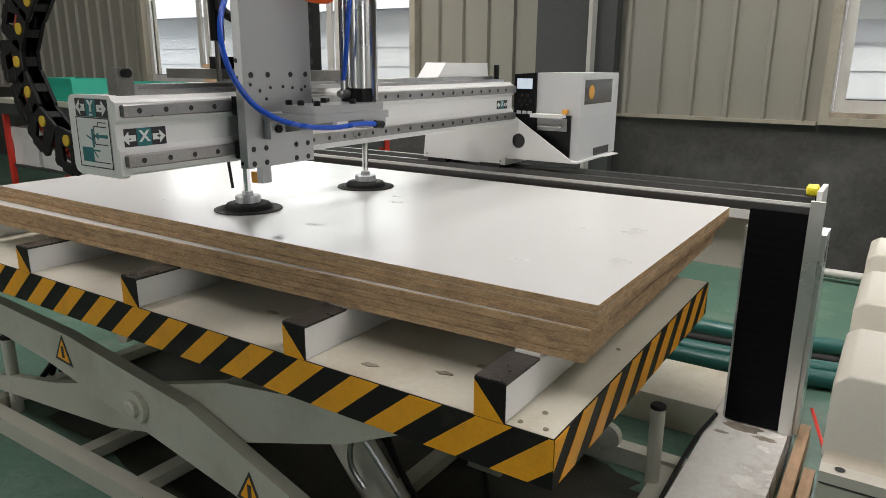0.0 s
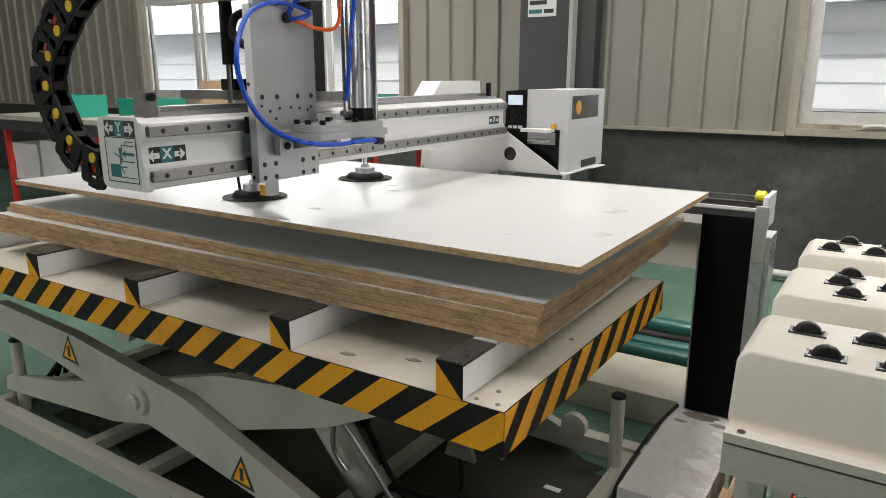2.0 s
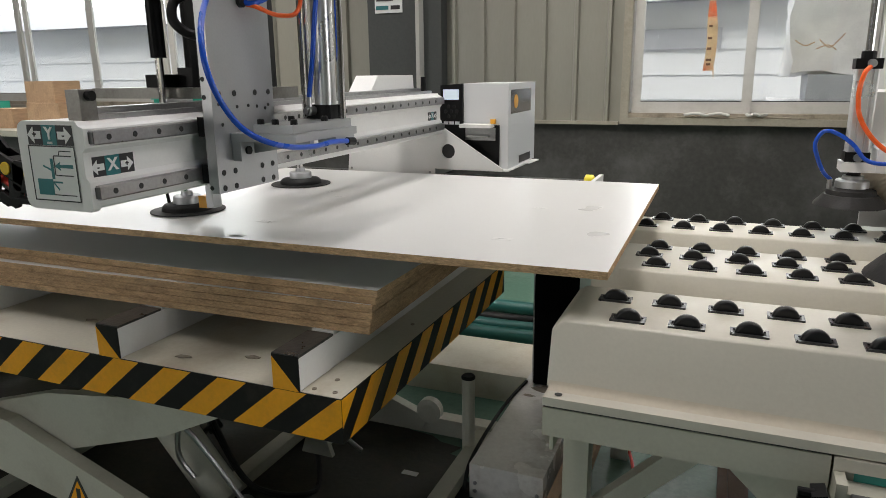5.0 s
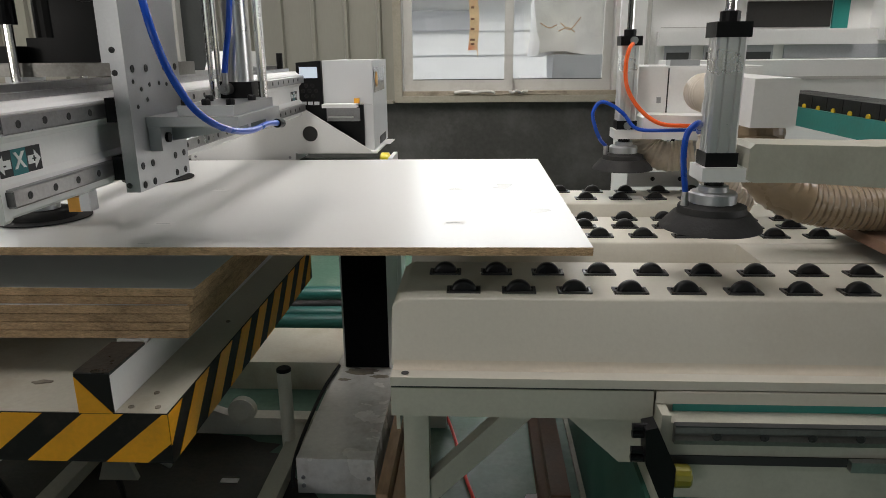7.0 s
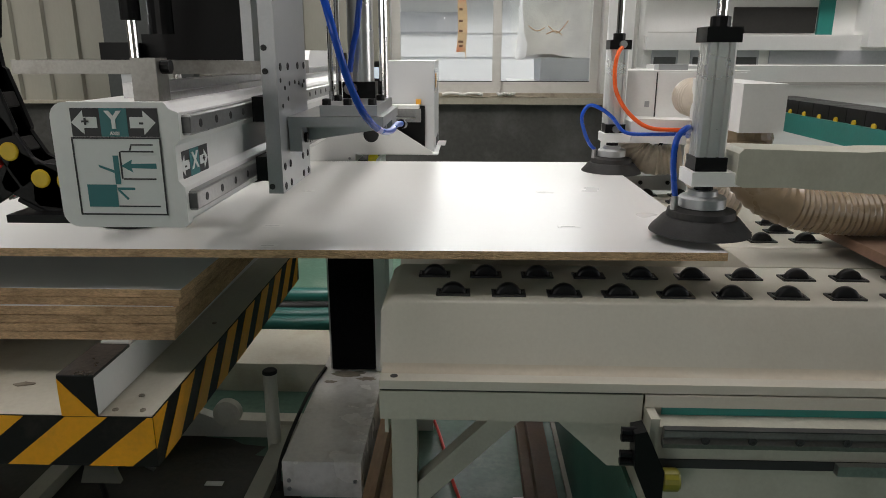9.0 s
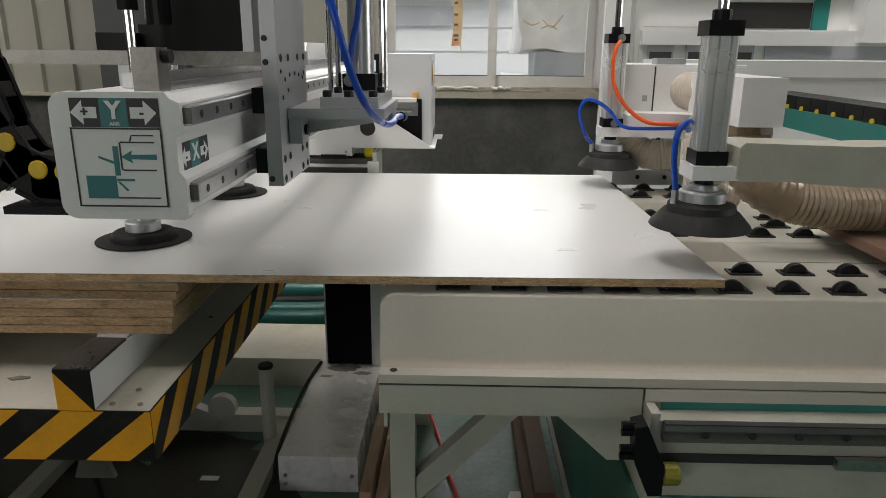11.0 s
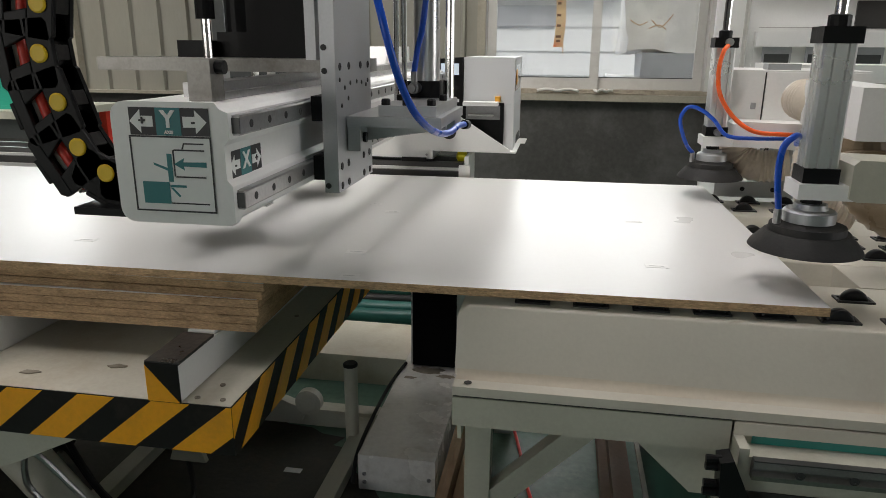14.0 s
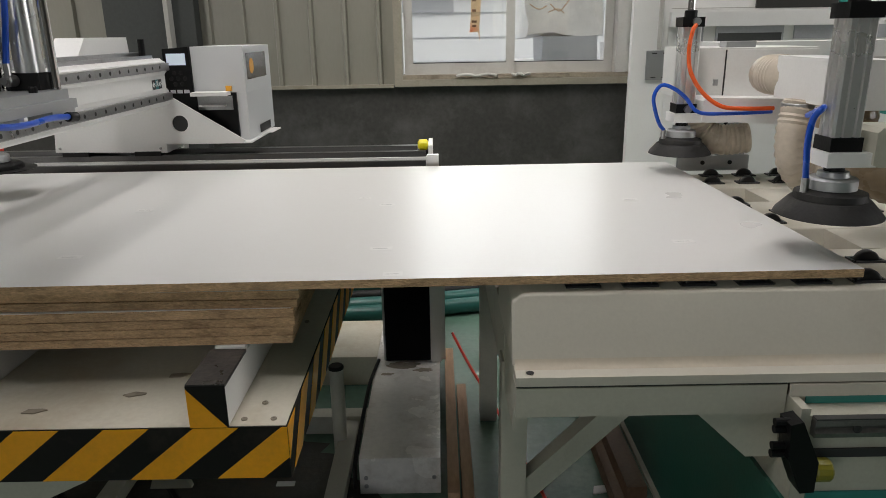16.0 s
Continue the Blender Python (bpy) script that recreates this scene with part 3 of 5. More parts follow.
bolts([(-0.085, -0.16, DECK), (-0.03, -0.16, DECK), (-0.06, -0.10, DECK), (-0.05, 0.3, DECK)], "z", 0.006, 0.003, M_SILL, deck)
# wood chips lying on the deck
for cx, cy, cr in ((-0.33, -0.06, 0.3), (-0.27, 0.02, 1.0), (-0.95, 0.0, 0.1), (-0.5, -0.12, 0.8)):
    bm = prism([(cx + 0.024 * math.cos(cr + a), cy + 0.010 * math.sin(cr + a * 1.1)) for a in (0.2, 1.4, 2.8, 4.0, 5.4)], "z", DECK + 0.0005, DECK + 0.003)
    tagged(part("wood_chip", bm, M_SILL, None), "brown wood chip lying on the dusty deck", "wood chip", "chips on the deck")


def arm(pts, y0, y1, label):
    a = part("scissor_arm", prism(pts, "y", y0, y1), M_LIFT, lift, label, bevel=0.003)
    return a


# outer arms fall to the right, inner arms rise to the right
for y0 in (-0.135, 0.90):
    a = arm([(-2.42, 0.40), (-2.38, 0.52), (-1.83, 0.490), (-1.20, 0.405), (-0.60, 0.20), (-0.28, 0.08), (-0.30, 0.03), (-0.90, 0.16), (-1.48, 0.265), (-2.0, 0.36)], y0, y0 + 0.042, "pale grey green lifting arm")
    part("pivot_pin", turned([(0.055, 0), (0.055, 0.016), (0.03, 0.017), (0.03, 0.03), (0.018, 0.034)], (-1.45, y0, 0.335), (-1.45, y0 - 1, 0.335), 20), M_LIFT, a)
    if y0 < 0:
        for lx, lz in ((-1.863, 0.435), (-0.94, 0.232)):
            part("warning_label", prism([(lx - 0.055, lz - 0.05), (lx + 0.055, lz - 0.06), (lx + 0.004, lz + 0.05)], "y", y0 - 0.0015, y0 - 0.0002), M_INK, a)
            part("label_field", prism([(lx - 0.038, lz - 0.040), (lx + 0.038, lz - 0.048), (lx + 0.003, lz + 0.032)], "y", y0 - 0.0025, y0 - 0.0016), M_YELLOW, a)
            part("label_bar", box(lx - 0.006, lx + 0.010, y0 - 0.0032, y0 - 0.0026, lz - 0.036, lz + 0.008), M_INK, a)
for y0 in (-0.09, 0.85):
    arm([(-2.52, 0.08), (-2.50, 0.15), (-2.05, 0.235), (-1.45, 0.39), (-1.07, 0.50), (-0.60, 0.56), (-0.42, 0.545), (-0.62, 0.45), (-1.10, 0.30), (-1.70, 0.16)], y0, y0 + 0.03, "pale grey green inner arm")
for y0 in (-0.20, 0.93):
    part("base_rail", box(-2.62, 0.02, y0, y0 + 0.06, 0.0, 0.07), M_LIFT, lift, bevel=0.004)
for xx in (-2.5, -1.82, -1.48, -0.75, -0.05):
    part("cross_member", box(xx - 0.03, xx + 0.03, -0.14, 0.93, 0.012, 0.055), M_LIFT, lift, bevel=0.003)
for yy in (0.10, 0.62):
    ram = part("ram_cylinder", turned([(0.045, 0), (0.058, 0.01), (0.058, 0.30), (0.05, 0.31)], (-0.60, yy, 0.135), (-0.82, yy, 0.40), 22), M_LIFT, lift, "pale hydraulic ram", smooth=True)
    part("ram_rod", rod((-0.795, yy, 0.37), (-0.95, yy, 0.555), 0.026, 14), M_CHROME, ram, "chromed rod")
    part("clevis", rod((-0.56, yy - 0.05, 0.10), (-0.56, yy + 0.05, 0.10), 0.035, 16), M_STEEL, ram, "steel clevis")
    part("clevis_plate", prism([(-0.63, 0.055), (-0.50, 0.055), (-0.53, 0.145), (-0.60, 0.145)], "y", yy - 0.075, yy - 0.055), M_LIFT, ram)
    part("feed_pipe", hose([(-0.66, yy - 0.065, 0.24), (-0.69, yy - 0.085, 0.32), (-0.66, yy - 0.09, 0.42), (-0.58, yy - 0.06, 0.30), (-0.50, yy - 0.02, 0.14), (-0.42, yy, 0.06)], 0.008, 8), M_STEEL, ram, "thin steel pipe", smooth=True)
part("torque_tube", rod((-1.62, -0.06, 0.52), (-1.62, 0.85, 0.52), 0.035, 14), M_LIFT, lift)
for xx, yy in ((-2.42, -0.07), (-0.073, 0.819)):
    post = part("stop_post", rod((xx, yy, 0.0), (xx, yy, 0.32), 0.024, 18), M_LIFT, lift, "grey round stop post")
    part("post_cap", turned([(0.026, 0), (0.026, 0.008), (0.022, 0.012)], (xx, yy, 0.32), (xx, yy, 1), 18), M_RUBBER, post)
for yy in (-0.06, 0.89):
    part("wheel", turned([(0.03, 0), (0.05, 0.004), (0.05, 0.036), (0.03, 0.04)], (-0.26, yy - 0.02, 0.125), (-0.26, yy + 1, 0.125), 22), M_LIFT, lift, "grey roller wheel")
for k_ in range(3):
    tagged(part("hydraulic_hose", hose([(-0.85, 0.28 + 0.05 * k_, 0.20), (-0.72, 0.2, 0.30 + 0.02 * k_), (-0.55, 0.16, 0.16), (-0.45, 0.35, 0.05), (-0.6, 0.6, 0.03 + 0.01 * k_)], 0.009, 8), M_RUBBER, lift), "black hydraulic hose")
for k_ in range(3):
    part("hydraulic_hose", hose([(-2.44, 0.05 + 0.04 * k_, 0.10), (-2.3, 0.1, 0.24 + 0.03 * k_), (-2.22, 0.15, 0.12), (-2.3, 0.22, 0.06), (-2.5, 0.3, 0.05)], 0.012, 8), M_RUBBER, lift)
tagged(part("paper_scrap", box(-0.26, -0.20, 0.62, 0.645, 0.0015, 0.003), M_PAPER, None), "small white paper scrap on the floor", "paper")


# dark sheet under the lift, coloured for oily dust and the lift's own shade
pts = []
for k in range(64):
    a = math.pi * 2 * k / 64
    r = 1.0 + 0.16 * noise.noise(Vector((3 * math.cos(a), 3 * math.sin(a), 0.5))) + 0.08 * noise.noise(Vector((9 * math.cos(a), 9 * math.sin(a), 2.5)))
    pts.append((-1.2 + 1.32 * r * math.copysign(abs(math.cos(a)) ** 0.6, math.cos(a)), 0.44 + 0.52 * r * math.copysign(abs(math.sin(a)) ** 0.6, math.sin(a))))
tagged(part("dust_and_shade", prism(pts, "z", 0.0002, 0.0012), M_DUSTSHADE, None), "oily dust on floor under lift, darkened for its shade", "dirt")


def particle_board(xr, y0, z0, label, cover=0.0003):
    """A 2440 x 1220 x 18 board: core with white faces top and bottom."""
    bd = thing("particle_board", (xr, y0, z0), label, "board", "boards of the stack")
    lower = cover > 0.001
    part("core", box(xr - 2.44, xr, y0, y0 + 1.22, z0 + (0.0008 if lower else 0.0004), z0 + (0.0174 if lower else 0.0177)), M_CHIP, bd, "raw brown particle board edge")
    part("face", box(xr - 2.44 + cover, xr - cover, y0 + cover, y0 + 1.22 - cover, z0 + (0.0174 if lower else 0.0177), z0 + 0.018), M_SHEET, bd, "white melamine face")
    under = 0.012 if lower else 0.003
    part("face", box(xr - 2.44 + under, xr - under, y0 + under, y0 + 1.22 - under, z0, z0 + (0.0008 if lower else 0.0004)), M_SHEET, bd, "white melamine face")
    return bd


OFFS = [(-0.016, -0.016, 0.021), (-0.014, -0.014, 0.019), (-0.010, -0.011, 0.0215), (-0.011, -0.010, 0.020), (-0.004, -0.003, 0.003), (0.0, 0.0, 0.0)]
for i, (ox, oy, turn) in enumerate(OFFS):
    bd_ = particle_board(ox, oy, 0.7998 + 0.0181 * i, "white faced particle board lying in the stack", (0.03, 0.03, 0.03, 0.006, 0.03, 0.0003)[i])
    bd_.rotation_euler.z = turn
board = particle_board(0.0, 0.0, 0.9085, "white faced particle board being pushed onto rollers")
for lx, ly, lw in ((-0.29, 0.215, 0.05), (-0.295, 0.635, 0.045), (-0.98, 0.207, 0.05), (-0.99, 0.63, 0.045), (-1.06, 0.72, 0.035), (-1.67, 0.19, 0.05), (-1.67, 0.62, 0.045), (-0.946, 0.03, 0.04), (-2.36, 0.18, 0.05)):
    lb = part("paper_label", box(lx - lw / 2, lx + lw / 2, ly - 0.013, ly + 0.013, 0.9265, 0.9270), M_PAPER, board, "small white printed label")
    part("print_bar", box(lx - lw * 0.36, lx + lw * 0.30, ly - 0.0014, ly + 0.0002, 0.9270, 0.9273), M_PRINT, lb)

# ---------------------------------------------------------------- rear rail, lift column and its base
rail = thing("rear_guide_rail", (-1.0, 1.45, 0), "white steel guide beam with dark linear rails", "guide rail")
part("beam", box(-3.1, 0.245, 1.395, 1.56, 0.86, 0.935), M_WHITE, rail, bevel=0.003)
part("skirt_panel", box(-3.1, 0.04, 1.43, 1.45, 0.66, 0.858), M_CREAM, rail, "white panel below the beam")
part("linear_rail", box(-3.1, 0.235, 1.405, 1.43, 0.9355, 0.957), M_DARKRAIL, rail, "dark ground linear rail")
part("linear_rail", box(-3.1, 0.20, 1.50, 1.53, 0.9355, 0.965), M_DARKRAIL, rail, "dark ground linear rail")
part("rack", box(-3.1, 0.235, 1.375, 1.3945, 0.895, 0.925), M_DARKRAIL, rail, "dark toothed rack")
part("front_strip", box(-3.1, 0.26, 1.370, 1.3945, 0.862, 0.8945), M_WHITE, rail)
part("end_plate", box(0.2455, 0.262, 1.365, 1.56, 0.86, 0.985), M_WHITE, rail, "white end plate", bevel=0.002)
part("bumper", turned([(0.012, 0), (0.022, 0.006), (0.022, 0.035), (0.012, 0.042)], (0.245, 1.45, 0.975), (-1, 1.45, 0.975), 16), M_BUMPER, rail, "bright yellow rubber bumper")
part("bumper_block", box(0.205, 0.244, 1.43, 1.47, 0.936, 0.957), M_BLACK, rail)
part("slot_cover", box(-0.95, -0.76, 1.35, 1.369, 0.88, 0.892), M_BLACK, rail)

pil = thing("lift_column", (0.15, 1.3, 0), "grey column with black folded bellows cover", "column")
part("body", box(0.05, 0.30, 1.262, 1.40, 0.13, 0.858), M_ALUSATIN, pil, bevel=0.004)
bm = bmesh.new()
n_f = 46
pr = []
for i in range(n_f + 1):
    z = 0.135 + (0.925 - 0.135) * i / n_f
    pr.append((1.245 if i % 2 else 1.2455, z))
prism([(1.26, 0.135)] + pr + [(1.26, 0.925)], "x", 0.060, 0.240, bm)
part("bellows", bm, M_BELLOWS, pil, "black folded bellows")
part("side_cover", box(0.2415, 0.285, 1.24, 1.2615, 0.13, 0.97), M_ALUSATIN, pil, "silver side cover", bevel=0.003)
bs = thing("column_base", (0.15, 1.1, 0), "worn metal base box on the floor", "machine base")
part("box", box(0.02, 0.275, 0.575, 1.72, 0.0, 0.129), M_WORN, bs, "scratched grey metal box", bevel=0.006)
part("cross_box", box(-2.4, 0.018, 1.30, 1.68, 0.0, 0.127), M_DECK, bs, "dusty white cross box", bevel=0.005)
for bx, by, br, sd in ((0.13, 1.215, 0.042, 1.0), (0.21, 1.17, 0.022, 4.0), (0.07, 1.14, 0.015, 7.0)):
    pts = []
    for k in range(28):
        a = math.pi * 2 * k / 28
        r = br * (1.0 + 0.45 * noise.noise(Vector((2.5 * math.cos(a) + sd, 2.5 * math.sin(a), sd))))
        pts.append((bx + 1.5 * r * math.cos(a), by + 0.7 * r * math.sin(a)))
    tagged(part("dirt_patch", prism(pts, "z", 0.1292, 0.1300), M_SILL, None), "brown oily dirt on the metal base", "dirt", "dirt on the base")
tagged(part("floor_cable", hose([(0.006, 0.56, 0.03), (0.004, 0.62, 0.10), (0.010, 0.80, 0.138), (0.012, 1.05, 0.139), (0.03, 1.25, 0.137)], 0.007, 8), M_RUBBER, None, smooth=True), "black cable along the metal base", "cable")
bolts([(0.04, 0.5745, 0.06), (0.255, 0.5745, 0.06), (0.04, 0.5745, 0.03)], "y", 0.007, 0.004, M_STEEL, bs)
for i, (wx, wy, wl) in enumerate(((0.315, 0.95, 1.0), (0.36, 0.80, 0.8))):
    tagged(part("timber_offcut", box(wx - 0.018, wx + 0.018, wy - wl / 2, wy + wl / 2, 0.0, 0.09 - 0.04 * i), M_WOOD, None, bevel=0.003), "rough timber strip lying beside the metal base", "timber")
for i, y in enumerate((2.0, 2.12, 2.45)):
    tagged(part("floor_pipe", hose([(-2.5, y + 0.1, 0.045), (-1.0, y, 0.045), (-0.2, y - 0.05, 0.05), (0.6, y + 0.1, 0.045), (1.5, y + 0.3, 0.045)], 0.04, 12), M_PIPE, None, smooth=True), "green rubber pipe lying across the floor", "pipe", "pipes on the floor")
tagged(part("floor_pipe", hose([(-1.8, 2.3, 0.03), (-0.5, 2.25, 0.03), (0.9, 2.4, 0.03)], 0.025, 10), M_RUBBER, None, smooth=True), "black rubber cable lying across the floor", "cable")
tagged(part("red_air_line", hose([(0.33, 1.36, 0.2), (0.40, 1.2, 0.12), (0.50, 1.0, 0.02), (0.56, 0.7, 0.012), (0.60, 0.45, 0.012), (0.50, 0.2, 0.012)], 0.006, 8), M_RED, None, smooth=True), "thin red air line hanging to the floor", "air line")
tagged(part("wall_pipe", hose([(-0.3, WALL_Y - 0.10, 0.06), (1.0, WALL_Y - 0.10, 0.06), (3.0, WALL_Y - 0.1, 0.06)], 0.028, 10), M_FRAME, None, smooth=True), "pale pipe along the foot of the wall", "pipe")

# ---------------------------------------------------------------- roller table
TOPZ = 0.897
tab = thing("roller_table", (1.5, 0.5, 0), "cream steel feed table with black ball rollers", "roller table")


def top_box(y0, y1, lip):
    """A folded top with leaning sides, rounded bends and a chamfered end; y0, y1: its foot."""
    x1, lean, r = 3.4, 0.040, 0.006

    def section(top):
        k = (top - 0.76) / (TOPZ - 0.76)
        a, b = y0 + lean * k, y1 - lean * k
        return [(y0, 0.76), (a - 0.3 * r, top - r), (a + 0.15 * r, top - 0.35 * r), (a + r, top), (b - r, top), (b - 0.15 * r, top - 0.35 * r), (b + 0.3 * r, top - r), (y1, 0.76)]
    bm = bmesh.new()
    rings = [[bm.verts.new((x, *p)) for p in section(z)] for x, z in ((0.4275, TOPZ - 0.021), (0.431, TOPZ - 0.014), (0.445, TOPZ - 0.003), (0.452, TOPZ), (x1, TOPZ))]
    for p, q in zip(rings, rings[1:]):
        for i in range(len(p) - 1):
            bm.faces.new((p[i], p[i + 1], q[i + 1], q[i]))
        bm.faces.new((p[-1], p[0], q[0], q[-1]))
    bm.faces.new(rings[0])
    bm.faces.new(rings[-1][::-1])
    b = part("top_box", bm, M_CREAM, tab, smooth=True)
    if lip:
        lp = part("lip", box(0.43, x1, y0 - 0.047, y0 + 0.02, 0.7365, 0.7555), M_CREAM, b, bevel=0.002)
        part("ledge", prism([(y0 - 0.014, 0.7556), (y0 - 0.009, 0.7570), (y0 - 0.003, 0.7605), (y0 + 0.0008, 0.766), (y0 + 0.0030, 0.7715), (y0 + 0.003, 0.7556)], "x", 0.432, x1), M_DUST, lp, "tan dusty ledge", smooth=True)
        part("bolt_hole", turned([(0.008, 0), (0.008, 0.0006)], (0.459, y0 - 0.029, 0.7572), (0.459, y0 - 0.029, 1), 16), M_INK, b)
    return b


near = top_box(-0.052, 0.292, True)
mid = top_box(0.396, 0.775, False)
far = top_box(0.885, 1.20, False)
part("bridge_plate", box(1.29, 3.4, 0.262, 0.430, 0.80, TOPZ - 0.003), M_CREAM, tab, bevel=0.004)
part("bridge_plate", box(1.29, 3.4, 0.742, 0.920, 0.80, TOPZ - 0.003), M_CREAM, tab, bevel=0.004)
part("tray", box(0.46, 3.4, 0.264, 0.898, 0.74, 0.755), M_CREAM, tab)

# one roller in its housing, repeated
bm = bmesh.new()
for a, b, c, d in ((-0.036, 0.036, -0.020, -0.0125), (-0.036, 0.036, 0.0125, 0.020), (-0.036, -0.0305, -0.0123, 0.0123), (0.0305, 0.036, -0.0123, 0.0123)):
    box(a, b, c, d, 0, 0.0042, bm)
bmesh.ops.recalc_face_normals(bm, faces=bm.faces)
ROLL_H = bpy.data.meshes.new("housing")
bm.to_mesh(ROLL_H)
bm.free()
ROLL_H.materials.append(M_HOUSING)
bm = box(-0.0303, 0.0303, -0.0122, 0.0122, 0.0002, 0.0012)
ROLL_F = bpy.data.meshes.new("well")
bmesh.ops.recalc_face_normals(bm, faces=bm.faces)
bm.to_mesh(ROLL_F)
bm.free()
ROLL_F.materials.append(M_INK)
bm = turned([(0.0215, 0), (0.0255, 0.0012), (0.0275, 0.004), (0.0275, 0.0165), (0.0255, 0.0193), (0.0215, 0.0205)], (0, -0.01025, -0.007), (0, 1, -0.007), 28)
ROLL_W = bpy.data.meshes.new("wheel")
bmesh.ops.recalc_face_normals(bm, faces=bm.faces)
bm.to_mesh(ROLL_W)
bm.free()
ROLL_W.materials.append(M_WHEEL)
for p in ROLL_W.polygons:
    p.use_smooth = len(p.vertices) == 4


def roller(x, y, top):
    h = new("roller", ROLL_H)
    h.parent = top
    h.location = Vector((x, y, TOPZ)) - base_of(tab)
    w = new("wheel", ROLL_W)
    w.parent = h
    w.location = (0, 0, 0.0045)
    f = new("well", ROLL_F)
    f.parent = h


for k in range(19):
    roller(0.577 + 0.1177 * k, 0.034, near)
    roller(0.532 + 0.1177 * k, 0.161, near)
    for y, o in ((0.495, 0.588), (0.600, 0.559), (0.697, 0.577)):
        xx = o + 0.1177 * k
        if not 1.27 < xx < 1.36:
            roller(xx, y, mid)
    roller(0.506 + 0.1177 * k, 1.003, far)
    roller(0.547 + 0.1177 * k, 1.128, far)

# black strip painted in as the shadow of the gap below the lip
part("gap_shadow", box(0.431, 0.961, -0.0945, -0.036, 0.7318, 0.7362), M_INK, tab, "black strip for the gap shadow under the lip")
part("front_beam", box(0.43, 0.962, -0.097, -0.035, 0.668, 0.7315), M_LIFT, tab, bevel=0.003)
part("end_plate", box(0.432, 0.440, -0.034, 1.19, 0.60, 0.757), M_LIFT, tab)
for yy in (0.15, 1.0):
    part("leg", box(0.425, 0.487, yy, yy + 0.062, 0, 0.668), M_LIFT, tab, bevel=0.003)
    part("brace", prism([(0.487, 0.27), (0.487, 0.345), (0.80, 0.667), (0.88, 0.667)], "y", yy + 0.006, yy + 0.056), M_LIFT, tab)
part("under_beam", box(0.43, 0.97, 0.15, 0.212, 0.6685, 0.7345), M_LIFT, tab)
part("gusset", prism([(0.79, 0.667), (0.962, 0.667), (0.962, 0.562), (0.902, 0.562), (0.871, 0.591)], "y", -0.085, -0.045), M_LIFT, tab, bevel=0.003)

# bed of the router at the right
bed = thing("router_bed", (2.0, 0, 0), "cream router bed with side linear rail", "machine bed")
part("frame", prism([(-0.145, 0.0), (-0.145, 0.689), (-0.096, 0.689), (-0.096, 0.733), (1.2, 0.733), (1.2, 0.0)], "x", 0.985, 3.6), M_LIFT, bed)
part("front_frame", box(0.966, 3.6, -0.103, -0.0965, 0.708, 0.7335), M_CREAM, bed)
part("frame_end", box(0.966, 0.984, -0.150, 1.0, 0.0, 0.7075), M_LIFT, bed)
part("teal_strip", box(1.0, 3.6, -0.0995, -0.0965, 0.6905, 0.7075), M_TEAL, bed, "teal strip")
lr = part("linear_rail", prism([(-0.1455, 0.652), (-0.1455, 0.6885), (-0.162, 0.6885), (-0.164, 0.678), (-0.158, 0.670), (-0.164, 0.662), (-0.162, 0.652)], "x", 0.990, 3.6), M_BEDRAIL, bed, "oiled steel linear rail")
# the rail top's shadow, laid on as a darker strip
part("rail_top", box(0.991, 3.6, -0.1615, -0.1456, 0.6887, 0.6915), M_DARKRAIL, lr, "dark strip for the shadow along the rail top")
bolts([(1.070 + 0.090 * k, -0.1615, 0.670) for k in range(20)], "y", 0.0085, 0.0028, M_INK, lr, "bolt_hole")
part("slot", box(0.985, 3.6, -0.149, -0.1455, 0.600, 0.619), M_INK, bed, "dark slot")
part("rail_block", box(1.33, 3.6, -0.165, -0.1495, 0.598, 0.620), M_STEEL, bed)
part("teal_panel", box(1.0, 3.6, -0.150, -0.1455, 0.05, 0.522), M_TEAL, bed, "teal panel")
stop = part("stop_plate", prism([(0.925, 0.700), (0.948, 0.706), (0.987, 0.62), (0.987, 0.555), (0.960, 0.553), (0.930, 0.625)], "y", -0.195, -0.151), M_BLACK, bed, "black stop plate", bevel=0.004)
part("bumper", turned([(0.02, 0), (0.023, 0.004), (0.023, 0.03), (0.02, 0.034)], (0.988, -0.173, 0.590), (2, -0.173, 0.590), 14), M_URETH, stop, "yellow green bumper")
for zz in (0.628, 0.645, 0.680, 0.695):
    part("bolt", rod((0.934, -0.173, zz), (0.905, -0.173, zz), 0.008, 10), M_BLACK, stop)
part("end_panel", box(0.956, 0.9655, -0.149, 1.15, 0.012, 0.50), M_GREEN, bed, "dark green lower end panel")
part("foot_strip", box(0.940, 0.984, -0.12, 1.15, 0.0, 0.0115), M_LIFT, bed, "pale foot strip")
for i in range(2):
    tagged(part("timber_offcut", box(0.80 + 0.03 * i, 0.86 + 0.03 * i, 0.45, 1.3, 0.0 + 0.05 * i, 0.05 + 0.05 * i), M_DARKWOOD, None, bevel=0.003), "dark timber strip stored under the table", "timber")
tagged(part("paper_scrap", prism([(0.755, 0.55), (0.80, 0.56), (0.81, 0.595), (0.765, 0.59)], "z", 0.0005, 0.004), M_PAPER, None), "crumpled white paper scrap on green floor", "paper")

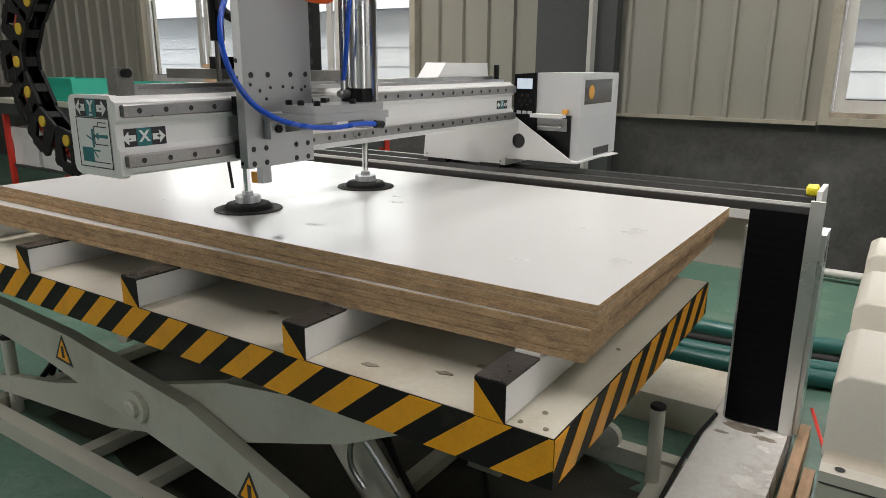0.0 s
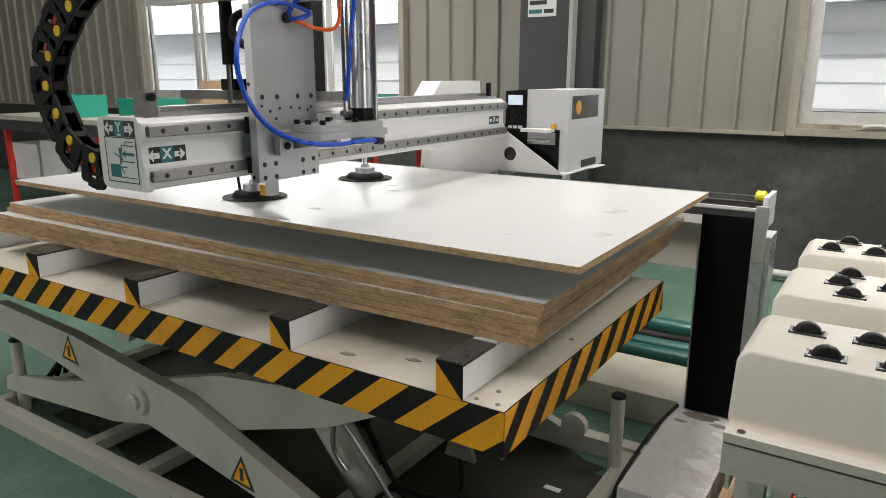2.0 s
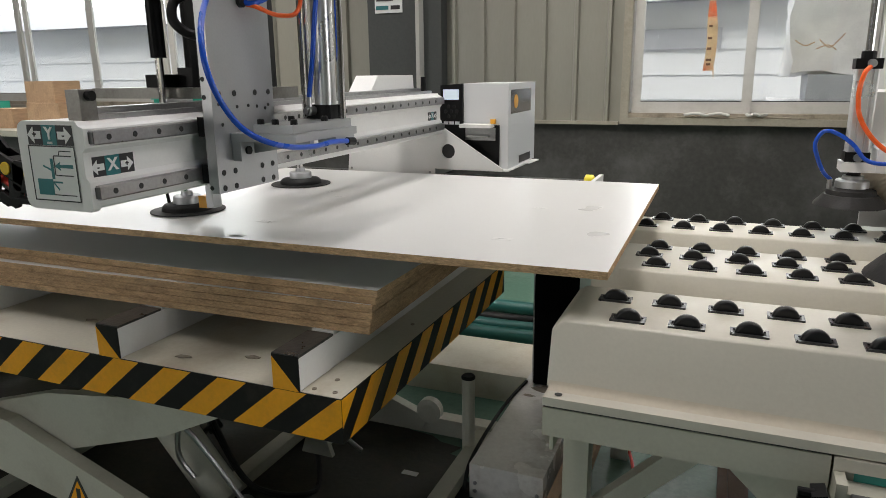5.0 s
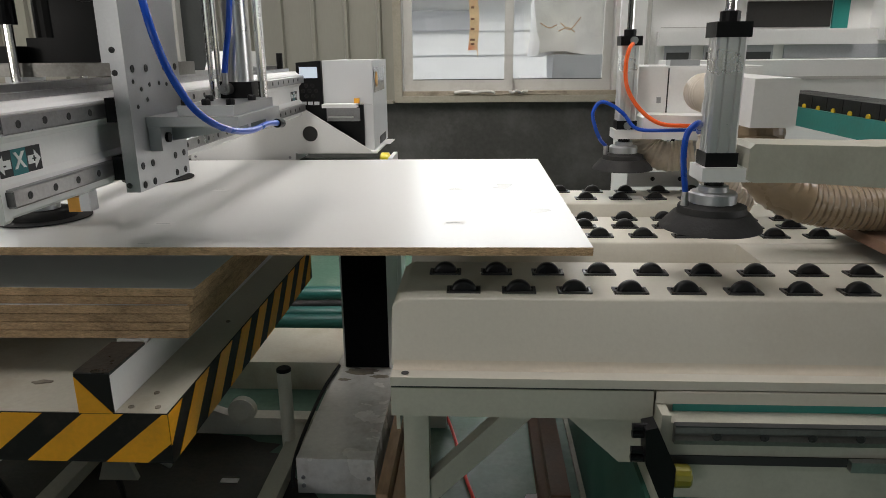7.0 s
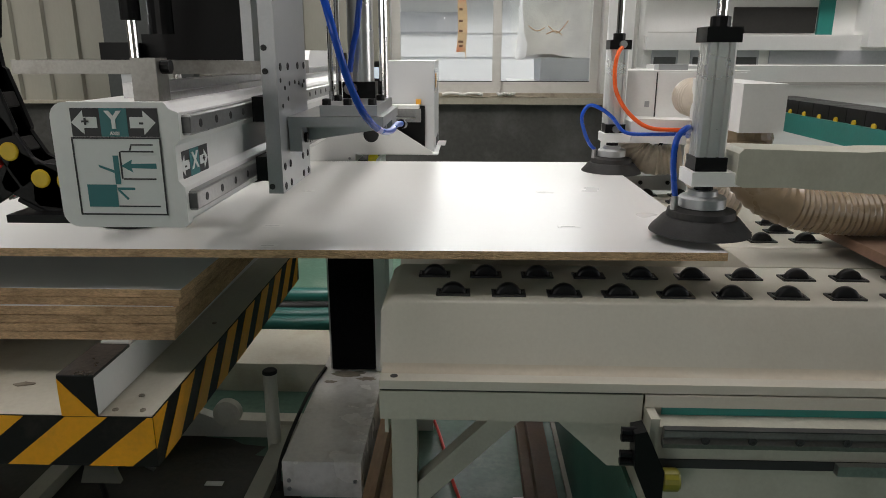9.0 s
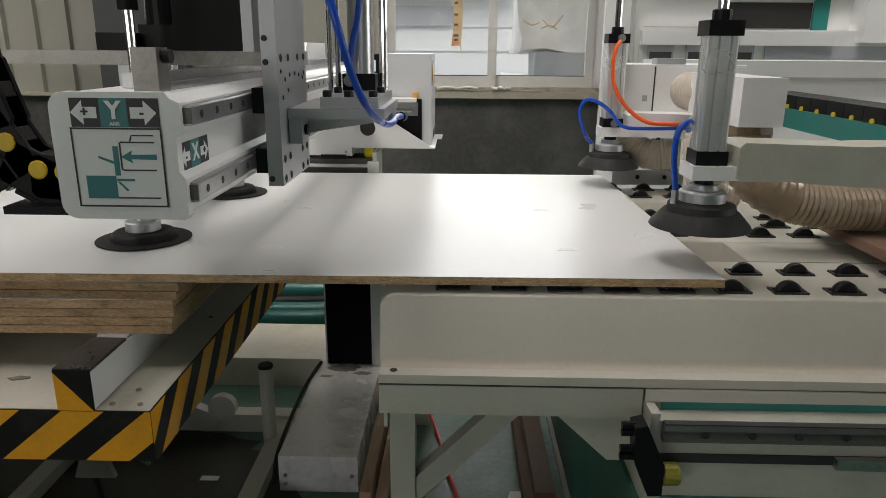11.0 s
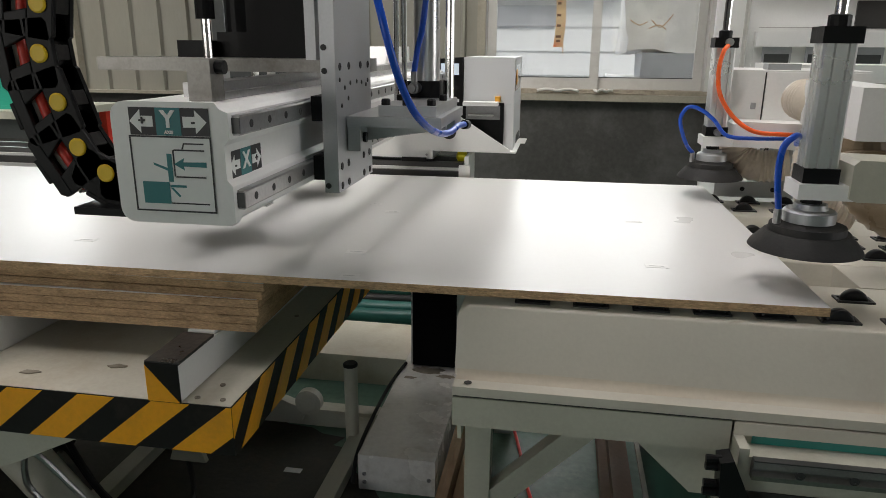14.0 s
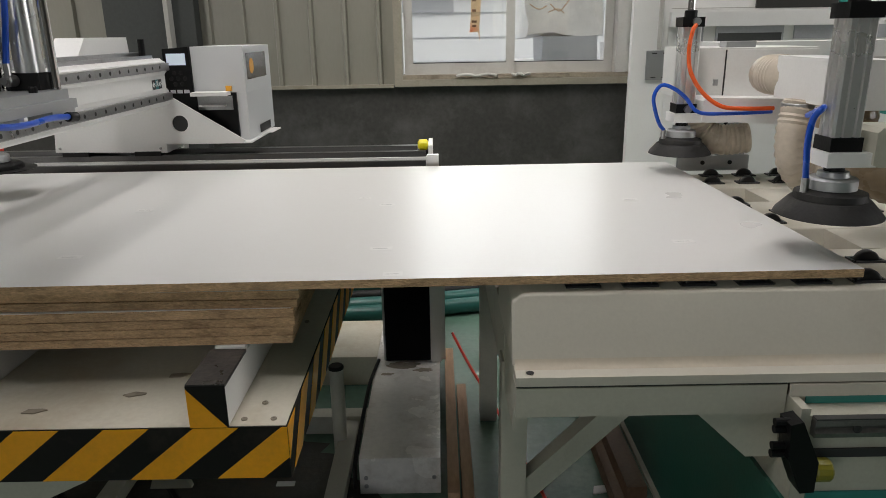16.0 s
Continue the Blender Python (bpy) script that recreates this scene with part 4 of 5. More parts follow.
# ---------------------------------------------------------------- suction lifters of the router
def cup(x, y, z, r, parent, mat_r, mat_h, h=1.0, flat=False):
    """A suction cup whose rim rests at height z: lip, collar, hub."""
    if flat:
        c = part("suction_cup", turned([(r * 0.9, 0.0), (r, 0.0008), (r, 0.0030), (r * 0.70, 0.0042), (r * 0.69, 0.013), (r * 0.62, 0.0215), (r * 0.52, 0.0235), (r * 0.30, 0.0240)], (x, y, z), (x, y, z + 1), 44), mat_r, parent, "flat black rubber suction cup", smooth=True)
        part("hub", turned([(r * 0.37, 0.0), (r * 0.37, 0.020), (r * 0.34, 0.023), (r * 0.17, 0.024), (r * 0.15, 0.036)], (x, y, z + 0.0242), (x, y, z + 1), 28), mat_h, c, "silver hub", smooth=True)
        return c
    c = part("suction_cup", turned([(r * 0.9, 0.0), (r, 0.002), (r * 0.97, 0.010 * h), (r * 0.74, 0.042 * h), (r * 0.68, 0.043 * h), (r * 0.66, 0.052 * h + 0.006), (r * 0.40, 0.060 * h + 0.006)], (x, y, z), (x, y, z + 1), 40), mat_r, parent, "dark rubber suction cup", smooth=True)
    part("hub", turned([(r * 0.46, 0.0), (r * 0.46, 0.020), (r * 0.42, 0.024), (r * 0.30, 0.025), (r * 0.28, 0.036), (r * 0.16, 0.037), (r * 0.16, 0.045)], (x, y, z + 0.060 * h + 0.0065), (x, y, z + 1), 28), mat_h, c, "silver hub", smooth=True)
    return c


def lifter(x, y, ztop, zarm, label, arm_len):
    th = thing("suction_lifter", (x, y, zarm), label, "suction lifter", "suction lifters")
    z1 = zarm + 0.055
    h = 0.033
    part("lower_head", box(x - h, x + h, y - h, y + h, zarm + 0.026, z1), M_BLACK, th, "black cylinder head", bevel=0.003)
    part("upper_head", box(x - h - 0.002, x + h + 0.002, y - h - 0.002, y + h + 0.002, ztop - 0.03, ztop), M_BLACK, th, "black cylinder head", bevel=0.003)
    part("gland", turned([(0.02, 0), (0.02, 0.02), (0.014, 0.022)], (x, y, ztop), (x, y, 9), 16), M_BLACK, th)
    part("piston_rod", rod((x, y, ztop + 0.02), (x, y, ztop + 0.55), 0.011, 16), M_CHROME, th, "chromed rod")
    # ribbed square barrel
    pts = []
    hh = h - 0.003
    for sx, sy in ((-1, -1), (1, -1), (1, 1), (-1, 1)):
        c = Vector((sx, sy)) * hh
        side = Vector((-sy, sx)) if sx * sy > 0 else Vector((sy, -sx))
        pts.append(c)
    ring = []
    for i in range(4):
        a, b = pts[i], pts[(i + 1) % 4]
        nrm = (a + b).normalized()
        for t, d in ((0.08, 0), (0.24, 0), (0.27, -0.006), (0.33, -0.006), (0.36, 0), (0.64, 0), (0.67, -0.006), (0.73, -0.006), (0.76, 0), (0.92, 0)):
            q = a.lerp(b, t) + nrm * d
            ring.append((x + q.x, y + q.y))
    part("barrel", prism(ring, "z", z1, ztop - 0.03), M_ALUSATIN, th, "ribbed aluminium barrel")
    part("arm", box(x - h - 0.008, x + 0.060, y - 0.045, y + 0.045, zarm - 0.004, zarm + 0.0255), M_WHITE, th, bevel=0.004)
    part("arm_web", prism([(x + 0.048, zarm + 0.002), (x + 0.048, zarm + 0.066), (x + 0.058, zarm + 0.076), (x + 0.30, zarm + 0.070), (x + 0.34, zarm + 0.072), (x + arm_len, zarm + 0.072), (x + arm_len, zarm - 0.016), (x + 0.34, zarm - 0.016), (x + 0.16, zarm - 0.004), (x + 0.062, zarm - 0.004)], "y", y - 0.052, y + 0.052), M_LIFT if y < 0.5 else M_WHITE, th, "pale painted cast arm", bevel=0.006)
    cp = cup(x, y, zarm - 0.112, 0.107 if y < 0.5 else 0.102, th, M_GREYRUB, M_ALU, 0.85)
    part("stem", rod((x, y, zarm - 0.02), (x, y, zarm - 0.004), 0.02, 14), M_BLACK, th)
    part("elbow", rod((x - 0.062, y - 0.01, zarm - 0.060), (x - 0.062, y - 0.01, zarm - 0.03), 0.008, 10), M_STEEL, th, "metal hose elbow")
    return th


lif = lifter(1.112, 0.12, 1.443, 1.128, "aluminium air cylinder with suction cup on arm", 0.9)
part("air_hose", hose([(1.050, 0.11, 1.098), (1.036, 0.095, 1.17), (1.037, 0.088, 1.222), (1.055, 0.09, 1.243), (1.078, 0.14, 1.236), (1.110, 0.25, 1.210)], 0.0065, 10), M_BLUE, lif, "blue air hose", smooth=True)
lif2 = lifter(1.10, 1.03, 1.434, 1.108, "aluminium air cylinder with suction cup near wall", 0.46)
part("air_hose", hose([(1.038, 1.02, 1.078), (1.016, 1.0, 1.10), (0.994, 0.98, 1.143), (0.982, 0.97, 1.191), (1.003, 0.97, 1.226), (1.04, 0.965, 1.218), (1.081, 0.96, 1.188), (1.124, 0.955, 1.142), (1.21, 0.95, 1.136), (1.36, 0.95, 1.140)], 0.0062, 10), M_BLUE, lif2, "blue air hose", smooth=True)
part("air_hose", hose([(1.100, 0.975, 1.41), (1.084, 0.955, 1.39), (1.076, 0.95, 1.336), (1.087, 0.95, 1.268), (1.131, 0.945, 1.202), (1.193, 0.94, 1.160), (1.27, 0.94, 1.152), (1.36, 0.94, 1.152)], 0.0068, 10), M_ORANGE, lif2, "orange air hose", smooth=True)
part("fitting", rod((1.105, 0.99, 1.42), (1.105, 0.975, 1.42), 0.012, 10), M_STEEL, lif2)
part("fitting", rod((1.10, 0.99, 1.148), (1.10, 0.975, 1.148), 0.012, 10), M_STEEL, lif2)

# dust hood, hoses, beams of the router gantry
rg = thing("router_gantry", (2.0, 1.2, 0.9), "white router gantry with dust hood and hoses", "machine gantry")
part("hood", box(1.265, 1.372, 0.36, 0.75, 1.205, 1.322), M_WHITE, rg, "white box hood", bevel=0.004)
part("spindle_collar", turned([(0.07, 0), (0.075, 0.03), (0.07, 0.05)], (1.31, 0.45, 1.155), (1.31, 0.45, 2), 24), M_HOSE, rg)
part("elbow_duct", hose([(1.325, 0.745, 1.262), (1.300, 0.79, 1.262), (1.295, 0.84, 1.262), (1.315, 0.90, 1.262), (1.38, 0.95, 1.262)], 0.055, 20, 10, 0.0025, 0.012), M_PALEHOSE, rg, "pale ribbed duct", smooth=True)
part("hose_clamp", turned([(0.047, 0), (0.049, 0.002), (0.049, 0.012), (0.047, 0.014)], (1.275, 0.61, 1.188), (1.275, 0.61, 2), 24), M_STEEL, rg, "metal hose clamp")
part("duct", hose([(1.278, 0.61, 1.204), (1.262, 0.60, 1.12), (1.275, 0.60, 1.04), (1.32, 0.61, 0.99), (1.37, 0.62, 0.965)], 0.045, 18, 8, 0.004, 0.012), M_PALEHOSE, rg, "ribbed translucent dust hose", smooth=True)
part("duct", hose([(1.305, 0.42, 1.17), (1.31, 0.40, 1.11), (1.35, 0.37, 1.055), (1.43, 0.36, 1.022), (1.55, 0.36, 1.008), (1.68, 0.36, 1.01), (1.9, 0.40, 1.03)], 0.053, 20, 8, 0.004, 0.0125), M_HOSE, rg, "ribbed translucent dust hose", smooth=True)
part("duct", hose([(1.17, 1.12, 1.12), (1.20, 1.12, 1.06), (1.26, 1.10, 1.03), (1.36, 1.08, 1.04)], 0.05, 16, 8, 0.004, 0.0125), M_PALEHOSE, rg, "ribbed dust hose", smooth=True)
cab = part("control_cabinet", box(1.14, 1.56, 1.085, 1.40, 1.165, 1.336), M_WHITE, rg, "white electrical cabinet", bevel=0.004)
part("cabinet_door", box(1.25, 1.555, 1.078, 1.0845, 1.17, 1.330), M_WHITE, cab, bevel=0.001)
part("door_gap", box(1.246, 1.2495, 1.080, 1.0845, 1.17, 1.330), M_INK, cab)
part("lock", box(1.212, 1.226, 1.076, 1.0845, 1.215, 1.235), M_ALU, cab)
part("clip_block", box(1.26, 1.36, 1.12, 1.18, 1.3365, 1.356), M_ALU, cab)
part("cross_beam", box(1.40, 4.6, 1.56, 1.86, 1.20, 1.345), M_WHITE, rg, "long white gantry beam", bevel=0.006)
part("beam_leg", box(3.3, 3.6, 1.60, 1.82, 0.0, 1.1995), M_WHITE, rg, "white beam leg", bevel=0.006)
part("beam_strip", box(1.5, 4.6, 1.552, 1.559, 1.27, 1.282), M_FRAME, rg)
tealb = part("chain_tray", box(1.735, 1.90, 0.25, 1.42, 1.125, 1.190), M_TEAL, rg, "teal cable tray")
part("tray_lip", box(1.60, 1.80, 1.425, 1.50, 1.225, 1.235), M_TEAL, rg)
for k in range(11):
    part("chain_link", box(1.745, 1.87, 0.27 + 0.105 * k, 0.372 + 0.105 * k, 1.1905, 1.235), M_BLACK, tealb, bevel=0.008)
    part("yellow_mark", rod((1.744, 0.32 + 0.105 * k, 1.193), (1.740, 0.32 + 0.105 * k, 1.193), 0.011, 14), M_DOT, tealb)
part("mount_plate", box(1.16, 1.42, 1.21, 1.225, 0.90, 0.955), M_ALU, rg, "grey mounting plate", bevel=0.002)
part("bracket", box(1.30, 1.40, 1.21, 1.24, 0.956, 1.07), M_ALU, rg, bevel=0.002)
bolts([(1.32, 1.2095, 1.05), (1.375, 1.2095, 1.05), (1.32, 1.2095, 0.99), (1.375, 1.2095, 0.99), (1.25, 1.2095, 0.93), (1.35, 1.2095, 0.93)], "y", 0.008, 0.005, M_BLACK, rg)
part("lead", hose([(1.185, 1.20, 0.958), (1.22, 1.17, 0.985), (1.27, 1.16, 1.02), (1.33, 1.17, 1.07)], 0.006, 8), M_ORANGE, rg, "orange air line", smooth=True)
part("lead", hose([(1.205, 1.20, 0.958), (1.235, 1.165, 1.00), (1.28, 1.15, 1.05), (1.32, 1.16, 1.12)], 0.006, 8), M_BLACK, rg, "black lead", smooth=True)
part("spoil_board", prism([(1.545, 0.93), (1.56, 0.948), (2.9, 0.948), (2.9, 0.93)], "y", 0.10, 0.52), M_DARKWOOD, rg, "dark brown board edge")

enc = thing("machine_enclosure", (2.6, 3.2, 0), "white machine enclosure with dark windows near wall", "machine")
part("body", box(1.657, 5.0, 3.0, 3.7, 0.0, 1.50), M_WHITE, enc, bevel=0.004)
part("upper_body", box(1.657, 5.0, 3.1, 3.7, 1.5005, 2.6), M_WHITE, enc, bevel=0.004)
part("side_panel", box(1.445, 1.655, 3.0, 3.05, 0.0, 2.6), M_WHITE, enc, "white side panel", bevel=0.004)
sw = part("switch_plate", box(1.535, 1.678, 2.985, 2.9985, 1.108, 1.279), M_ALU, enc, "grey switch plate", bevel=0.002)
for xx, zz in ((1.565, 1.26), (1.63, 1.26), (1.565, 1.12), (1.63, 1.12)):
    part("slot_mark", box(xx, xx + 0.03, 2.983, 2.9848, zz, zz + 0.006), M_INK, sw)
part("conduit", rod((1.60, 2.97, 1.285), (1.60, 2.97, 2.6), 0.014, 10), M_FRAME, enc)
part("header_beam", box(1.66, 2.79, 2.96, 2.9985, 1.412, 1.492), M_WHITE, enc, "white header beam", bevel=0.004)
# grey strip on the front whose colour stands for the recess's shade
part("shadow_gap", box(2.40, 5.0, 2.987, 2.9985, 1.335, 1.411), M_OUTGREY, enc, "grey strip coloured for the shade under the header")
for xx, vl in ((1.705, 0.155), (1.935, 0.40)):
    vw = part("vent_window", box(xx, xx + vl, 2.984, 2.9985, 1.305, 1.411), M_OUTGREY, enc, "grey vent window")
    part("vent_inner", box(xx + 0.012, xx + vl - 0.012, 2.982, 2.9838, 1.317, 1.372), M_COLUMN, vw)
part("switch_row", box(1.90, 2.05, 2.93, 2.96, 1.293, 1.304), M_ALU, enc)
part("door_seam", box(1.70, 2.30, 3.094, 3.0995, 1.515, 1.519), M_FRAME, enc)
part("dark_window", box(2.20, 2.69, 3.085, 3.0995, 1.512, 1.66), M_SMOKED, enc, "dark machine window")
part("upper_rail", box(1.66, 3.0, 3.05, 3.0995, 1.70, 1.735), M_FRAME, enc)
part("upper_cabinet", box(2.93, 4.4, 2.93, 3.0995, 1.43, 2.3), M_WHITE, enc, "white overhead cabinet", bevel=0.006)
part("teal_pillar", box(2.70, 2.79, 3.08, 3.0995, 1.50, 2.2), M_TEAL, enc, "teal pillar")

# ---------------------------------------------------------------- the moving gantry (as at the start of the clip)
gan = thing("loader_gantry", (-1.0, 1.4, 0.96), "white aluminium loader gantry with suction cups", "gantry")
# beam of extruded section
sec = [(-1.10, 1.165), (-1.095, 1.155), (-0.936, 1.155), (-0.931, 1.160), (-0.931, 1.207), (-0.9395, 1.217), (-0.9395, 1.266), (-0.931, 1.275),
       (-0.931, 1.311), (-0.943, 1.316), (-0.949, 1.3235), (-1.095, 1.3235), (-1.105, 1.314)]
beam = part("beam", prism(sec, "y", -0.4015, 1.375), M_WHITE, gan, "white extruded beam")
for zz in (1.187, 1.294):
    lr = part("linear_rail", prism([(-0.9305, zz - 0.014), (-0.919, zz - 0.014), (-0.9168, zz - 0.0115), (-0.9168, zz + 0.0115), (-0.919, zz + 0.014), (-0.9305, zz + 0.014)], "y", -0.408, 1.370), M_STEEL, beam, "steel linear rail")
    part("rail_end", box(-0.9302, -0.9172, -0.4105, -0.4082, zz - 0.011, zz + 0.011), M_DARKRAIL, lr, "dark rail end face")
    bolts([(-0.9167, -0.372 + 0.066 * k, zz) for k in range(26)], "x", 0.0062, 0.0006, M_INK, lr, "bolt_hole")
part("top_bar", box(-1.06, -1.02, -0.30, 1.37, 1.324, 1.346), M_STEEL, beam, "grey top bar")
part("rack", box(-0.985, -0.970, -0.36, 1.36, 1.324, 1.335), M_STEEL, beam)
part("stop_block", box(-1.004, -0.968, -0.385, -0.345, 1.324, 1.384), M_BEDRAIL, gan, "grey stop block", bevel=0.003)
part("stop_knob", rod((-0.9675, -0.365, 1.372), (-0.955, -0.365, 1.372), 0.010, 12), M_BLACK, gan)
# end plate with its signs
ep = bmesh.new()
x0, x1, z0, z1, r = -1.109, -0.929, 1.150, 1.326, 0.022
pts = []
for cx, cz, a0 in ((x0 + r, z1 - r, 90), (x0 + r, z0 + r, 180)):
    for k in range(6):
        a = radians(a0 + 18 * k)
        pts.append((cx + r * math.cos(a), cz + r * math.sin(a)))
pts += [(x1 - 0.006, z0), (x1, z0 + 0.006), (x1, 1.208), (x1 - 0.0085, 1.218), (x1 - 0.0085, 1.266), (x1, 1.275), (x1, 1.312), (x1 - 0.012, 1.317), (x1 - 0.019, z1)]
plate = part("end_plate", prism(pts, "y", -0.420, -0.402, ep), M_WHITE, gan, "rounded white end plate", bevel=0.0015)
YS = -0.4204
sg = part("axis_sign", box(-1.079, -0.957, YS - 0.0008, YS, 1.279, 1.318), M_SIGNDARK, plate, "dark sign with white arrows")
part("sign_field", box(-1.038, -1.000, YS - 0.0012, YS - 0.0009, 1.279, 1.318), M_SIGNTEAL, sg)
lettering("Y", 0.033, pose(-1.019, YS - 0.0018, 1.3010, 90, 0, 0), M_SIGNWHITE, sg)
lettering("AXIS", 0.0065, pose(-1.019, YS - 0.0018, 1.2835, 90, 0, 0), M_SIGNWHITE, sg)


def arrow(x, z, s, y, axis="x"):
    """An arrow head with a tail; s: half its length, to the left when negative."""
    a = abs(s)
    k = 1 if s > 0 else -1
    return [(x + k * a, z), (x + k * a * 0.05, z + a * 0.92), (x + k * a * 0.05, z + a * 0.42), (x - k * a, z + a * 0.42),
            (x - k * a, z - a * 0.42), (x + k * a * 0.05, z - a * 0.42), (x + k * a * 0.05, z - a * 0.92)]


def slim_arrow(x, z, s):
    """A small arrow with a thin shaft."""
    a, k = abs(s), 1 if s > 0 else -1
    return [(x + k * a, z), (x + k * a * 0.35, z + a * 0.36), (x + k * a * 0.42, z + a * 0.12), (x - k * a, z + a * 0.15),
            (x - k * a, z - a * 0.15), (x + k * a * 0.42, z - a * 0.12), (x + k * a * 0.35, z - a * 0.36)]


for cx, s, ch in ((-1.0605, -0.018, "+"), (-0.9785, 0.018, "-")):
    part("arrow", prism(arrow(cx, 1.2985, s, 0), "y", YS - 0.0014, YS - 0.0009), M_SIGNWHITE, sg)
    lettering(ch, 0.018, pose(cx - s * 0.1, YS - 0.0022, 1.299, 90, 0, 0), M_SIGNDARK, sg)
pic = part("safety_sign", box(-1.079, -0.957, YS - 0.0008, YS, 1.168, 1.2785), M_SIGNWHITE, plate, "white safety sign with teal bars")
bm = bmesh.new()
for a, b, c, d in ((-1.082, -0.956, 1.276, 1.2784), (-1.082, -0.956, 1.168, 1.1704), (-1.082, -1.0796, 1.1705, 1.2758), (-0.9584, -0.956, 1.1705, 1.2758)):
    box(a, b, YS - 0.0014, YS - 0.0009, c, d, bm)
part("border", bm, M_SIGNDARK, pic)
part("sign_block", box(-1.068, -1.026, YS - 0.0014, YS - 0.0009, 1.180, 1.212), M_SIGNTEAL, pic)
part("sign_arrow", prism(slim_arrow(-0.991, 1.2385, -0.025), "y", YS - 0.0014, YS - 0.0009), M_SIGNTEAL, pic)
for a, b, c, d in ((-1.0255, -0.966, 1.180, 1.182), (-1.0145, -0.968, 1.219, 1.2212), (-1.0145, -0.968, 1.2575, 1.2597), (-1.0170, -1.0148, 1.2205, 1.2585), (-0.997, -0.968, 1.267, 1.269)):
    part("sign_line", box(a, b, YS - 0.0014, YS - 0.0009, c, d), M_SIGNDARK, pic)
part("sign_line", prism([(-1.0025, 1.2600), (-1.0000, 1.2600), (-0.9972, 1.2690), (-0.9990, 1.2690)], "y", YS - 0.0014, YS - 0.0009), M_SIGNDARK, pic)
for a, b, c, d in ((-1.0265, -1.0190, 1.2125, 1.253), (-1.0250, -1.0, 1.2045, 1.208)):
    part("sign_bar", box(a, b, YS - 0.0014, YS - 0.0009, c, d), M_SIGNTEAL, pic)
for pts in ([(-1.0480, 1.2400), (-1.0470, 1.2365), (-1.0268, 1.2285), (-1.0268, 1.2325)], [(-1.0250, 1.2040), (-1.0120, 1.1900), (-1.0095, 1.1920), (-1.0210, 1.2040)]):
    part("sign_bar", prism(pts, "y", YS - 0.0014, YS - 0.0009), M_SIGNTEAL, pic)
# sign on the beam's side, facing along x
for yc, sz in ((-0.352, 1.0), (1.29, 0.8)):
    h = 0.021 * sz
    s2 = part("axis_sign", box(-0.9393, -0.9387, yc - 0.055 * sz, yc + 0.055 * sz, 1.2345 - h, 1.2345 + h), M_SIGNDARK, beam, "dark sign with white arrows")
    part("sign_field", box(-0.9386, -0.9384, yc - 0.018 * sz, yc + 0.018 * sz, 1.2345 - h, 1.2345 + h), M_SIGNTEAL, s2)
    lettering("X", 0.034 * sz, pose(-0.9379, yc, 1.2365, 90, 0, 90), M_SIGNWHITE, s2)
    for k, ch in ((-1, "-"), (1, "+")):
        part("arrow", prism(arrow(yc + k * 0.037 * sz, 1.2345, k * 0.016 * sz, 0), "x", -0.9386, -0.9382), M_SIGNWHITE, s2)
        lettering(ch, 0.016 * sz, pose(-0.9377, yc + k * 0.036 * sz, 1.2345, 90, 0, 90), M_SIGNDARK, s2)

# head plate on its carriages
head = part("head_plate", box(-0.895, -0.868, -0.125, 0.105, 1.142, 1.60), M_ALU, gan, "thick machined aluminium plate", bevel=0.002)
hb = [(-0.8678, y, z) for y in (-0.105, -0.064, 0.040, 0.083) for z in (1.153, 1.189)] + [(-0.8678, y, 1.367) for y in (-0.100, -0.046, 0.031, 0.084)]
hs = [(-0.8678, y, z) for y, z in ((-0.103, 1.344), (-0.074, 1.329), (-0.039, 1.336), (0.003, 1.337), (0.036, 1.334), (0.081, 1.336), (-0.054, 1.309), (-0.095, 1.298), (0.068, 1.328))]
bolts(hb, "x", 0.0070, 0.0015, M_INK, head, "bolt_hole")
bolts(hs, "x", 0.0042, 0.0012, M_INK, head, "bolt_hole")
bolts([(-0.888, -0.1252, z) for z in (1.36, 1.40, 1.155)], "y", 0.0055, 0.0015, M_INK, head, "bolt_hole")
for zz in (1.187, 1.294):
    part("carriage", box(-0.9165, -0.8955, -0.122, -0.02, zz - 0.022, zz + 0.022), M_BLACK, gan, "black rail carriage", bevel=0.002)
    part("carriage", box(-0.9165, -0.8955, 0.0, 0.10, zz - 0.022, zz + 0.022), M_BLACK, gan, "black rail carriage", bevel=0.002)
# bracket for the air cylinder
part("shelf", box(-0.867, -0.688, -0.072, 0.205, 1.258, 1.277), M_ALU, gan, "grey shelf plate", bevel=0.002)
part("shelf_top", box(-0.808, -0.700, -0.062, 0.198, 1.2775, 1.297), M_ALU, gan, "grey shelf plate", bevel=0.002)
part("web", prism([(-0.867, 1.222), (-0.867, 1.2575), (-0.69, 1.2575), (-0.69, 1.250)], "y", -0.012, 0.004), M_ALU, gan, bevel=0.001)
kn = part("knuckle", box(-0.866, -0.842, -0.070, -0.020, 1.212, 1.2575), M_ALU, gan, "rounded clamp block", bevel=0.006)
part("knuckle_bolt", rod((-0.8418, -0.045, 1.236), (-0.836, -0.045, 1.236), 0.010, 14), M_BLACK, kn)
part("label_block", box(-0.742, -0.690, 0.105, 0.195, 1.236, 1.2575), M_ALU, gan, bevel=0.002)
cyl_ = part("air_cylinder", turned([(0.028, 0), (0.028, 0.5)], (-0.764, 0.185, 1.332), (-0.764, 0.185, 3), 28), M_ALUSATIN, gan, "aluminium air cylinder", smooth=True)
part("cylinder_foot", box(-0.800, -0.730, 0.150, 0.197, 1.2975, 1.332), M_BLACK, cyl_, bevel=0.003)
